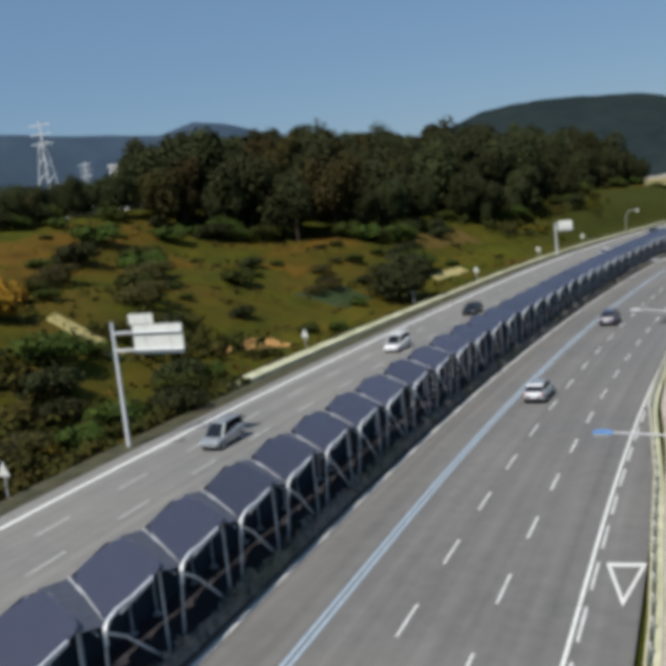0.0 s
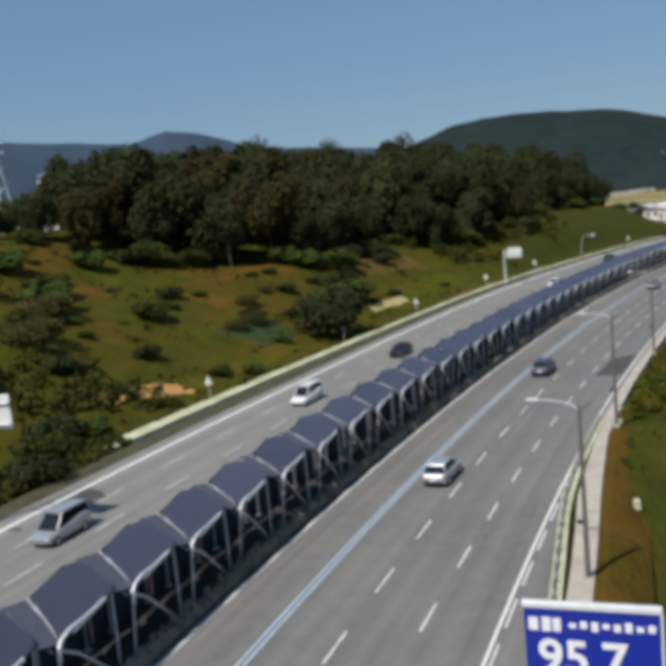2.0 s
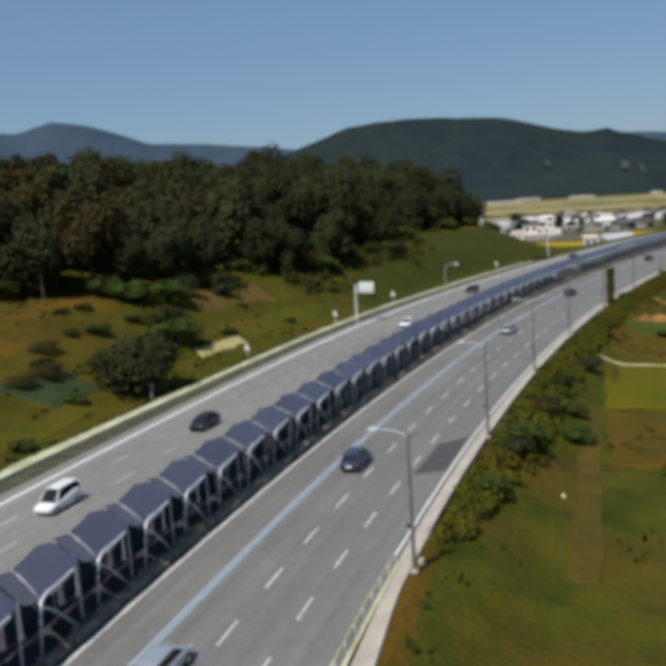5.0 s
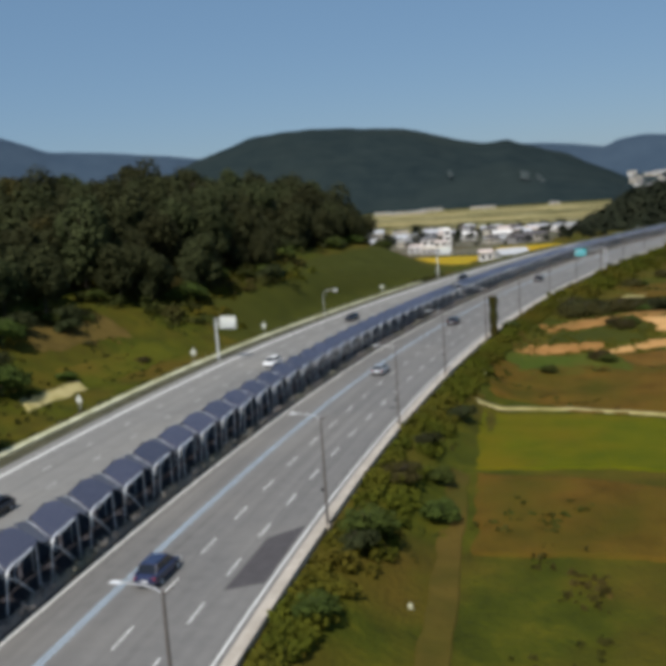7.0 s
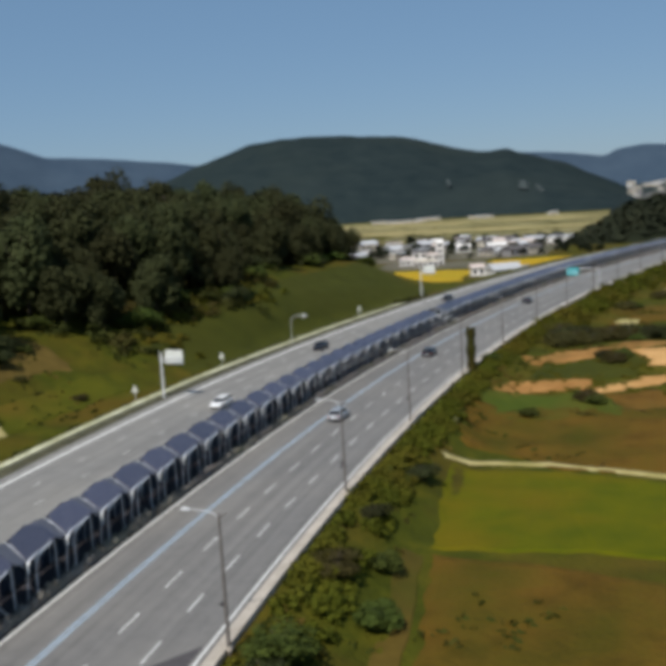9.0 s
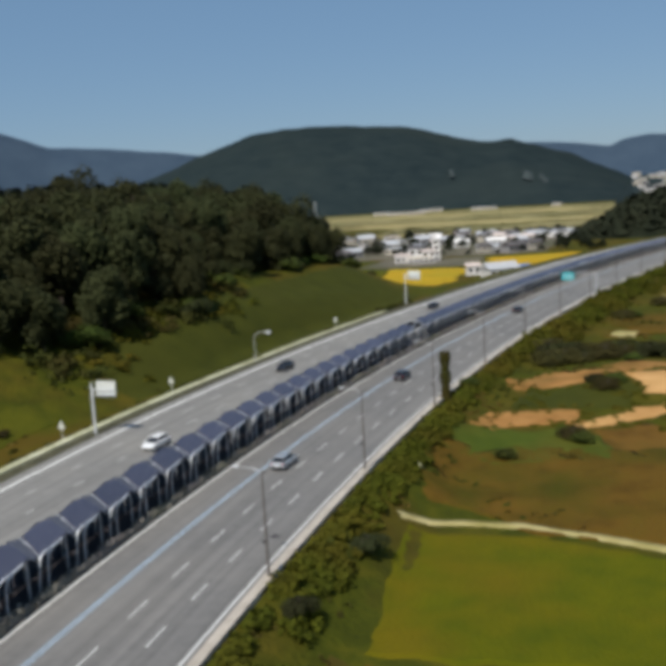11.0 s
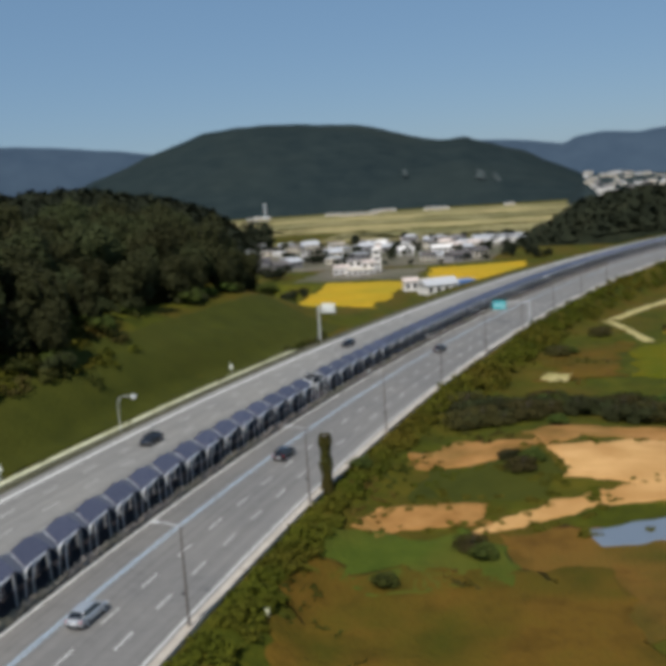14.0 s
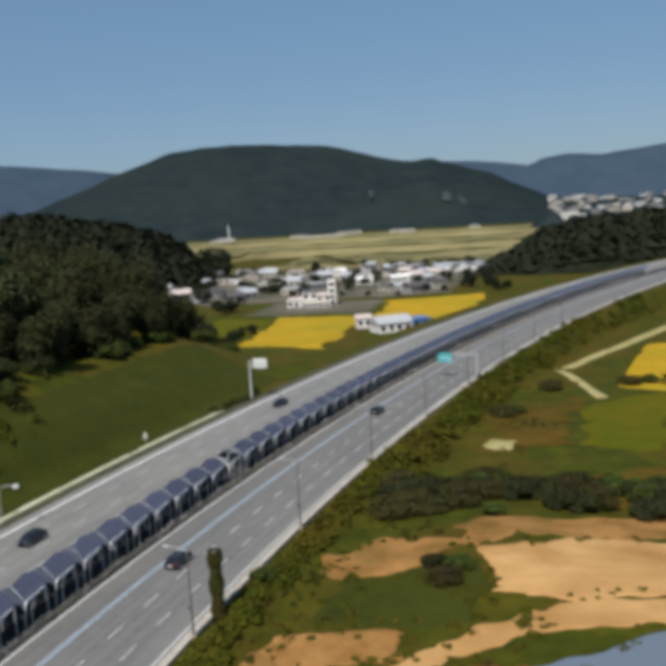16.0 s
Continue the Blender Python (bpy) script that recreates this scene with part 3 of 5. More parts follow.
# ---------------------------------------------------------------- trees
def crown_bm(rng, rx, rz, n, size, lobes=7, bm=None, at=Vector((0, 0, 0))):
    """Leaf clumps: small bent quads strewn over several overlapping lobes; gaps stay between them."""
    bm = bm or bmesh.new()
    cs = [(Vector((0, 0, rz * 0.95)), 0.72)]
    for k in range(lobes):
        a = 2 * math.pi * (k + rng.random() * 0.6) / lobes
        h = rng.uniform(0.35, 1.4)
        cs.append((Vector((math.cos(a) * rx * 0.55, math.sin(a) * rx * 0.55, rz * h)), rng.uniform(0.34, 0.6)))
    for _ in range(n):
        c, k = rng.choice(cs)
        d = Vector((rng.gauss(0, 1), rng.gauss(0, 1), rng.gauss(0.25, 1))).normalized()
        r = rng.uniform(0.75, 1.1) if rng.random() < 0.8 else rng.uniform(0.3, 0.8)
        p = at + c + Vector((d.x * rx * k * r, d.y * rx * k * r, d.z * rz * k * r))
        nn = (d + Vector((rng.gauss(0, 0.5), rng.gauss(0, 0.5), rng.gauss(0.2, 0.5)))).normalized()
        q = nn.to_track_quat("Z", "Y") @ Matrix.Rotation(rng.uniform(0, 6.28), 3, "Z").to_quaternion()
        w, l = size * rng.uniform(0.6, 1.3), size * rng.uniform(0.8, 1.6)
        v = [bm.verts.new(p + q @ Vector(o)) for o in ((-w / 2, -l / 2, -0.12 * size), (w / 2, -l / 2, -0.1 * size), (w * 0.55, l / 2, -0.15 * size), (-w * 0.45, l / 2, -0.1 * size), (0, 0, 0.18 * size))]
        for a, b in ((0, 1), (1, 2), (2, 3), (3, 0)):
            bm.faces.new((v[a], v[b], v[4])).smooth = True
    return bm


def trunk_bm(rng, h, r):
    bm = bmesh.new()
    bend = Vector((rng.uniform(-0.2, 0.2), rng.uniform(-0.2, 0.2), 0))
    tube(bm, [(0, 0, -0.6), bend * 0.4 + Vector((0, 0, h * 0.35)), bend + Vector((0, 0, h * 0.75))], r, 7, r * 0.45)
    for k in range(4):
        a = 1.57 * k + rng.uniform(0, 1)
        z = h * rng.uniform(0.3, 0.5)
        tube(bm, [(0, 0, z), (math.cos(a) * h * 0.13, math.sin(a) * h * 0.13, z + h * 0.12), (math.cos(a) * h * 0.22, math.sin(a) * h * 0.22, z + h * 0.3)], r * 0.45, 5, r * 0.12)
    return bm


def make_tree(seed, rx, h, n, size, leaf, name, label, category, group, low=0.12):
    rng = random.Random(seed)
    e = empty(name, label, category, group)
    part("trunk", trunk_bm(rng, h, 0.018 * h + 0.05), M_BARK, e, "brown bark trunk")
    c = part("crown", crown_bm(rng, rx, h * 0.47, n, size, 8), leaf, e)
    c.location.z = h * low
    return e


TREE_LABEL = ("broad dark green oak tree in the hillside wood", "russet brown tree in the hillside wood")
TREES = [make_tree(11 + k, 4.6 + 0.5 * (k % 3), 13.0 + k % 4, 2600, 0.5, (M_LEAF, M_LEAF, M_LEAF, M_LEAF, M_LEAF_B)[k % 5],
                   "tree", TREE_LABEL[k % 5 == 4], "tree", "trees of the hillside wood") for k in range(10)]
BUSH_LABEL = ("dense green bush on the grassy verge", "dark green bush on the grassy verge", "low leafy green bush among weeds", "dry brown bush among weeds")
BUSHES = [make_tree(51 + k, 1.8 + 0.25 * k, 2.5 + 0.3 * k, 1200, 0.2, (M_SHRUB, M_LEAF, M_SHRUB, M_LEAF_B)[k],
                    "bush", BUSH_LABEL[k], "bush", "bushes of the verges", 0.0) for k in range(4)]
ROUND = [make_tree(71, 4.6, 8.5, 3000, 0.38, M_LEAF, "round_tree", "single round dark green tree on the verge", "tree", "", 0.02)]
ORANGE = [make_tree(81, 3.0, 4.5, 520, 0.45, M_ORANGE, "autumn_tree", "small orange autumn tree beside a dirt track", "tree", "", 0.05)]
USED = set()


def plant(kind, k, x, y, scale=1.0, squash=1.0, sink=0.1):
    """Stands a copy of tree or bush k on the ground."""
    src = kind[k % len(kind)]
    m = Matrix.Translation((x, y, ground(x, y) - sink)) @ Matrix.Rotation((k * 2.399) % 6.283, 4, "Z")
    if src.name not in USED:
        USED.add(src.name)
        ob = src
        ob.matrix_basis = m
    else:
        ob = copy_thing(src, m)
    ob.scale = (scale, scale, scale * squash)
    return ob


def wood_edge(s):
    return float(np.interp(s, [40, 95, 118, 130, 146, 155, 165, 172, 212, 236, 300, 325], [-112, -100, -74, -56, -56, -66, -62, -51, -50, -62, -66, -78])) - 3 + 2.5 * math.sin(s * 0.31)


TREE_AT = []
WEST_EYE, WEST_AZ = (12.6, -32.3), radians(-34.6)    # west of this line the wood is low scrub
rng = random.Random(5)
count = 0
for k in range(9000):
    if count >= 292:
        break
    s = rng.uniform(35, 338)
    e = wood_edge(s)
    u = e - 60 * rng.random() ** 1.6
    p = rp(s, u)
    if any((p.x - a) ** 2 + (p.y - b) ** 2 < 40 for a, b in TREE_AT):
        continue
    TREE_AT.append((p.x, p.y))
    near_edge = u > e - 7
    low = 0.62 if s > 312 else 0.5 if math.atan2(p.x - WEST_EYE[0], p.y - WEST_EYE[1]) < WEST_AZ else 1.0
    plant(TREES, count if not (s > 190 and count % 5 == 4) else count + 1, p.x, p.y, low * rng.uniform(0.66, 1.0) if near_edge else low * rng.uniform(0.98, 1.3), rng.uniform(0.9, 1.12))
    count += 1

plant(ROUND, 0, -33.5, 104.5, 1.2, 0.95)
plant(ORANGE, 0, -61, 44, 1.1)
plant(ORANGE, 0, -66, 52, 0.8)
# bushes and clumps: x, y, size
SPOTS = ((-54, 88, 1.5), (-46, 34, 1.7), (-50, 40, 1.8), (-42, 30, 1.3), (-66, 81, 2.2), (-62, 76, 1.7), (-71, 88, 1.9), (-40, 47, 1.5), (-37, 43, 1.3), (-36, 39, 1.2),
         (-38.5, 51, 1.0), (-56, 66, 1.6), (-60, 70, 1.5), (-50, 62, 1.1), (-38, 127, 1.9), (-42, 131, 1.7), (-35, 80, 0.8), (-44, 100, 1.0), (-38, 96, 0.8), (-47, 75, 1.0),
         (-37, 32, 1.2), (-33.4, 37, 1.3), (-36.5, 26, 1.2), (-38, 20, 1.4), (-41, 14, 1.5), (-37, 9, 1.3), (-44, 8, 1.8), (-76, 78, 2.0), (-82, 92, 2.2), (-70, 66, 1.5), (-78, 108, 1.8), (-58, 100, 1.1),
         (15.5, 86, 1.2), (14.8, 83, 0.9), (20.6, 96, 1.1), (17.2, 100.5, 0.9), (20.4, 105, 0.9), (18.9, 113, 0.8), (13.6, 71.5, 0.8), (22.5, 127, 1.0), (46, 166, 0.9), (45, 168, 0.8), (31.5, 189, 0.9),
         (69, 276, 1.2), (72, 279, 1.0),
         (83, 302, 1.2), (60, 212, 0.9), (52, 215, 1.0), (36, 160, 0.8), (102, 306, 1.2), (107, 309, 1.3), (113, 306, 1.4), (119, 303, 1.3), (52.5, 189.5, 0.9), (54, 192.5, 1.0), (51, 194, 0.8))
for k, (x, y, sc) in enumerate(SPOTS):
    plant(BUSHES, (0, 1, 2, 1, 0, 3)[k % 6] if y < 240 else 3 * (k % 2), x, y, sc, 0.8)
for k in range(64):
    s = rng.uniform(15, 175)
    u = rng.uniform(-95, -40)
    p = rp(s, u)
    if u > wood_edge(s) + 4:
        plant(BUSHES, (0, 2, 3, 1, 2)[k % 5], p.x, p.y, rng.uniform(0.35, 1.0), 0.75)
for k in range(70):
    x = rng.uniform(44, 92)
    y = float(np.interp(x, [44, 53, 63, 70, 78, 84, 92], [214, 218, 220, 217, 213, 215, 213])) + rng.uniform(-1, 11)
    plant(BUSHES, (1, 1, 3, 1, 0)[k % 5], x, y, rng.uniform(1.0, 1.6), 0.85)
for k in range(96):
    s = rng.uniform(60, 335)
    p = rp(s, wood_edge(s) + rng.uniform(-3, 5))
    plant(BUSHES, (0, 1, 2)[k % 3], p.x, p.y, rng.uniform(0.9, 1.7), 0.95)
# weeds and tall grass, beyond counting
def weeds(name, label, mat, spots, lo, hi, seed):
    wr = random.Random(seed)
    bm = bmesh.new()
    for x, y in spots:
        z = ground(x, y)
        h = wr.uniform(lo, hi)
        for _ in range(3):
            a, w = wr.uniform(0, 6.283), h * wr.uniform(0.8, 1.5)
            d = Vector((math.cos(a), math.sin(a), 0))
            t = Vector((wr.uniform(-0.4, 0.4) * h, wr.uniform(-0.4, 0.4) * h, h))
            c = Vector((x + wr.uniform(-0.5, 0.5) * h, y + wr.uniform(-0.5, 0.5) * h, z - 0.1))
            v = [bm.verts.new(c - d * w / 2), bm.verts.new(c + d * w / 2), bm.verts.new(c + d * w * 0.4 + t * 0.8), bm.verts.new(c - d * w * 0.1 + t * 1.15), bm.verts.new(c - d * w * 0.45 + t * 0.7)]
            bm.faces.new(v)
    return tagged(part(name, bm, mat), label, "weeds", kind="stuff")


def clumps(name, label, mat, spots, category="bushes", n=46, seed=61):
    """One tangle of small leafy clumps; spots: x, y, ground height, radius, height."""
    tr = random.Random(seed)
    bm = bmesh.new()
    for x, y, z, r, h in spots:
        crown_bm(tr, r, h * 0.5, n, 0.34 * (0.5 + 0.4 * r), 5, bm, Vector((x, y, z - 0.2 * h)))
    return tagged(part(name, bm, mat), label, category, kind="stuff")


tangle = []
for k in range(760):
    s = rng.uniform(60, 236)
    w = float(np.interp(s, [60, 85, 150, 236], [1.2, 4.2, 3.6, 3.2]))
    u = 9.2 + w * rng.random() ** 1.3
    if noise.noise((s * 0.09, u * 0.3, 1.5)) < -0.28:
        continue
    x, y = rp(s, u).xy
    tangle.append((x, y, ground(x, y), rng.uniform(0.45, 1.15), rng.uniform(0.5, 1.5)))
for k in range(330):
    s = 232 + 260 * rng.random() ** 1.4
    x, y = rp(s, rng.uniform(9.6, 15.5)).xy
    tangle.append((x, y, ground(x, y), rng.uniform(1.0, 2.1), rng.uniform(1.5, 2.9)))
for ring, m in (([(56.6, 185.5), (94, 187), (96, 207), (56.3, 198)], 90), ([(36, 192), (49, 191), (55.6, 199), (44, 206)], 60), ([(31.5, 171.5), (47.8, 174), (47.8, 179.3), (35, 179)], 60),
                ([(43, 169.6), (61, 179.2), (60.5, 183.2), (51, 177.5)], 50), ([(60, 179.6), (98, 182.5), (98, 188), (60, 184)], 60), ([(57.4, 171), (98, 177.5), (98, 187), (57.4, 172.8)], 50), ([(40, 182), (55, 182), (54, 192), (42, 189)], 70)):
    for k in range(m // 2):
        a, b = Vector(ring[k % 4]), Vector(ring[(k + 1) % 4])
        q = a.lerp(b, rng.random()) + Vector((rng.gauss(0, 0.9), rng.gauss(0, 0.9)))
        tangle.append((q.x, q.y, ground(q.x, q.y), rng.uniform(0.3, 0.8), rng.uniform(0.25, 0.6)))
for k in range(110):
    s, u = rng.uniform(176, 228), rng.uniform(-57, -40)
    if noise.noise((s * 0.07, u * 0.09, 4.4)) < -0.05 or u > -40 - 0.12 * (s - 176):
        continue
    x, y = rp(s, u).xy
    tangle.append((x, y, ground(x, y), rng.uniform(1.0, 2.2), rng.uniform(1.0, 2.6)))
clumps("embankment_thicket", "olive green and brown scrub on the embankment below the kerb", M_THICKET, tangle, "scrub")
dark = []
for k in range(150):
    s, u = rng.uniform(4, 47), -33.6 - 4.5 * rng.random() ** 1.6
    x, y = rp(s, u).xy
    dark.append((x, y, ground(x, y), rng.uniform(0.7, 1.5), rng.uniform(1.0, 2.0)))
for k in range(120):
    s, u = rng.uniform(6, 62), rng.uniform(-56, -38)
    if noise.noise((s * 0.06, u * 0.06, 7.7)) < 0.0:
        continue
    x, y = rp(s, u).xy
    dark.append((x, y, ground(x, y), rng.uniform(1.2, 2.6), rng.uniform(1.6, 3.6)))
for k in range(170):
    s = rng.uniform(165, 245)
    u = -38 - 22 * rng.random() ** 0.7
    if u > wood_edge(s) + 9 or noise.noise((s * 0.08, u * 0.1, 2.2)) < -0.1:
        continue
    x, y = rp(s, u).xy
    dark.append((x, y, ground(x, y), rng.uniform(1.3, 2.8), rng.uniform(1.8, 4.0)))
for k in range(190):
    s = rng.uniform(46, 275)
    edge = float(np.interp(s, [44, 70, 110, 200, 300], [-35.4, -35.0, -33.7, -33.2, -33.9]))
    x, y = rp(s, edge - 0.25 + rng.gauss(0, 0.25)).xy
    dark.append((x, y, ground(x, y) + 0.25, rng.uniform(0.3, 0.7), rng.uniform(0.35, 0.8)))
for k in range(22):
    x, y = rp(rng.uniform(262, 284), rng.uniform(-35.5, -32.6)).xy
    dark.append((x, y, ground(x, y) + 0.2, rng.uniform(0.6, 1.2), rng.uniform(0.9, 1.7)))
clumps("verge_thicket", "dark green and brown scrub beside the carriageway", M_SHRUB_MIX, dark, "scrub", 60, 62)

# the low dry hedge that stands between the edge line and the canopy's feet
hb = bmesh.new()
rows = []
for k in range(250):
    s = -45 + 2.0 * k
    rows.append([hb.verts.new(rp(s, u, z)) for u, z in ((-8.2, 0.05), (-8.1, 0.72), (-7.85, 0.72), (-7.74, 0.05))])
for a, b in zip(rows, rows[1:]):
    for j in range(3):
        hb.faces.new((a[j], a[j + 1], b[j + 1], b[j]))
for k in range(9500):
    s = -45 + 495 * rng.random()
    c = rp(s, rng.uniform(-8.22, -7.72), rng.uniform(0.15, 0.92 + 0.14 * math.sin(s * 0.9)))
    q = Vector((rng.gauss(0.7, 0.7), rng.gauss(-0.3, 0.7), rng.gauss(0.5, 0.5))).normalized().to_track_quat("Z", "Y")
    w, l = rng.uniform(0.08, 0.2), rng.uniform(0.12, 0.3)
    hb.faces.new([hb.verts.new(c + q @ Vector((i * w, j * l, 0))) for i, j in ((-1, -1), (1, -0.7), (0.8, 1), (-0.9, 0.8))])
tagged(part("median_hedge", hb, M_HEDGE), "low dry brown-grey hedge in front of the canopy posts", "hedge", kind="stuff")

spots_l, spots_r, spots_b = [], [], []
for k in range(5200):
    s, u = rng.uniform(5, 178), rng.uniform(-100, -35.5)
    p = rp(s, u)
    if u < wood_edge(s) - 2:
        continue
    v = noise.noise((p.x * 0.07, p.y * 0.07, 3.0)) + 0.5 * noise.noise((p.x * 0.25, p.y * 0.25, 8.0))
    if v > 0.05:
        (spots_b if noise.noise((p.x * 0.04, p.y * 0.04, 9.0)) > 0.12 else spots_l).append((p.x, p.y))
for k in range(5200):
    s, u = rng.uniform(45, 330), rng.uniform(9.6, 30)
    p = rp(s, u)
    v = noise.noise((p.x * 0.08, p.y * 0.08, 5.0)) + 0.5 * noise.noise((p.x * 0.3, p.y * 0.3, 2.0)) + (0.35 if u < 16 else 0)
    if v > 0.4 and not (22 < p.x < 62 and 112 < p.y < 139):
        (spots_b if noise.noise((p.x * 0.05, p.y * 0.05, 4.0)) > 0.15 else spots_r).append((p.x, p.y))
weeds("verge_weeds", "green weeds on the sloping verge", M_TUFT, spots_l + spots_r, 0.2, 0.6, 31)
weeds("dry_weeds", "dry brown weeds on the verges", M_DRYWEED, spots_b, 0.2, 0.55, 32)

# the vine-covered pole beside the carriageway
pole_tree = empty("vine_covered_pole", "tall narrow dark green vine-covered pole", "pole", m=Matrix.Translation((*rp(183.4, 8.6).xy, -0.6)))
vb = bmesh.new()
tube(vb, [(0, 0, 0), (0, 0, 7.4)], 0.28, 8)
part("post", vb, M_POLE, pole_tree)
vb = bmesh.new()
for k in range(900):
    a, z = rng.uniform(0, 6.283), rng.uniform(0.2, 7.4)
    r = 0.68 + 0.12 * math.sin(z * 2.1) + rng.uniform(-0.12, 0.1)
    c = Vector((r * math.cos(a), r * math.sin(a), z))
    q = Vector((math.cos(a), math.sin(a), rng.uniform(-0.3, 0.5))).to_track_quat("Z", "Y")
    vv = [vb.verts.new(c + q @ Vector((rng.uniform(0.12, 0.22) * i, rng.uniform(0.12, 0.22) * j, -0.03))) for i, j in ((-1, -1), (1, -1), (1, 1), (-1, 1))]
    vb.faces.new(vv)
part("vine", vb, M_SHRUB_MIX, pole_tree, "dark green vine leaves")


# ---------------------------------------------------------------- hills and mountains, by bearing from the middle of the flight
def ridge(name, label, dist, depth, profile, mat, seed, rough=10.0, base=-14.0, n=110):
    """profile: bearing in degrees right of +y, and height of the crest above the base."""
    az = np.linspace(profile[0][0], profile[-1][0], n)
    hs = np.interp(az, [a for a, _ in profile], [h for _, h in profile])
    bm = bmesh.new()
    rows = []
    m = 18
    for j in range(m):
        k = j / (m - 1)
        shape = math.sin(math.pi * k) ** 0.9
        row = []
        for a, h in zip(az, hs):
            d = dist + depth * (k - 0.5)
            x, y = 40 + d * math.sin(radians(a)), 60 + d * math.cos(radians(a))
            ns = noise.fractal((x * 0.005 + seed, y * 0.005, seed), 0.9, 2.1, 6)
            row.append(bm.verts.new((x, y, base + h * shape + ns * rough * shape)))
        rows.append(row)
    for a, b in zip(rows, rows[1:]):
        for i in range(n - 1):
            bm.faces.new((a[i], a[i + 1], b[i + 1], b[i])).smooth = True
    return tagged(part(name, bm, mat), label, "mountain", kind="structure")


# haze comes from the ridge colours: slight here, strong on the two far ridges
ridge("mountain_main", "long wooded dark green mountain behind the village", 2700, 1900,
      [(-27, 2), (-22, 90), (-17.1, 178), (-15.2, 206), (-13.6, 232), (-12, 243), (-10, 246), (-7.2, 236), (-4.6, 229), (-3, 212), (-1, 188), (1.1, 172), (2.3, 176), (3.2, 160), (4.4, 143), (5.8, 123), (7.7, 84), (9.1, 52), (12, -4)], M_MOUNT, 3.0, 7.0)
ridge("mountain_west", "far mountain ridge on the horizon, painted in haze blue", 3300, 700,
      [(-60, 345), (-43.4, 362), (-38.5, 335), (-34, 317), (-31.8, 352), (-29.8, 334), (-27.7, 297), (-26, 260), (-24, 256), (-21.3, 243), (-17.3, 216), (-12, 180)], M_MOUNT_HAZE, 7.0, 5.0)
ridge("mountain_east", "far mountain ridge on the horizon, painted in haze blue", 3300, 700,
      [(0, 200), (1.4, 200), (5, 186), (8.2, 163), (8.9, 184), (10.5, 194), (12.4, 184), (15.6, 202), (22, 210), (40, 240)], M_MOUNT_HAZE, 12.0, 5.0)
ridge("wooded_hill_mid", "wooded green hill behind the near wood", 760, 300,
      [(-60, 60), (-40, 60), (-25, 55), (-21, 57), (-17.5, 49), (-13.8, 36), (-12.9, 26), (-11.6, 12), (-10.2, 2)], M_HILL, 21.0, 7.0)
hill_e = ridge("wooded_hill_east", "dark wooded hill beyond the highway bend", 690, 150,
               [(5.6, 2), (6.6, 8), (7.4, 12), (8.5, 22), (9.5, 27), (12, 33), (14.5, 36), (18, 38), (26, 38), (40, 32)], M_HILL, 30.0, 3.0, -12.0)

# tree crowns over the two nearer hills, too many to count
sb = bmesh.new()
cr = random.Random(9)
for az_a, az_b, dist, depth, prof, num, sz in ((-42, -11, 760, 300, ((-42, 60), (-25, 55), (-21, 57), (-17.5, 49), (-13.8, 36), (-12.9, 26), (-11.6, 12), (-10.2, 2)), 3000, 4.4), (5.4, 24, 690, 150, ((5.6, 2), (6.6, 8), (7.4, 12), (8.5, 22), (9.5, 27), (12, 33), (14.5, 36), (24, 38)), 1900, 3.8)):
    for _ in range(num):
        a, k = cr.uniform(az_a, az_b), cr.uniform(0.08, 0.62)
        h = float(np.interp(a, [p[0] for p in prof], [p[1] for p in prof])) * math.sin(math.pi * k) ** 0.9
        d = dist + depth * (k - 0.5)
        c = Vector((40 + d * math.sin(radians(a)), 60 + d * math.cos(radians(a)), -13 + h + 1.5))
        r = sz * (cr.uniform(0.45, 1.1) if cr.random() < 0.85 else cr.uniform(1.2, 1.9))
        vs = []
        for t in range(5):
            b = 6.283 * t / 5 + cr.uniform(0, 0.8)
            vs.append(sb.verts.new(c + Vector((r * math.cos(b), r * math.sin(b), cr.uniform(-2, 0.6)))))
        top = [sb.verts.new(c + Vector((r * 0.5 * math.cos(b), r * 0.5 * math.sin(b), r * cr.uniform(0.55, 1.0)))) for b in (0.3, 2.4, 4.5)]
        for t in range(5):
            sb.faces.new((vs[t], vs[(t + 1) % 5], top[(t * 3) // 5]))
        sb.faces.new(top)
for x, y, big in ((-96, 800, 1.0), (-108, 806, 1.25), (-118, 798, 1.1), (-102, 812, 1.3)):
    crown_bm(cr, 10 * big, 11 * big, 420, 2.2, 7, sb, Vector((x, y, ground(x, y))))
tagged(part("far_woods", sb, M_FARLEAF), "dark tree crowns of the distant wooded hills", "woods", kind="stuff")


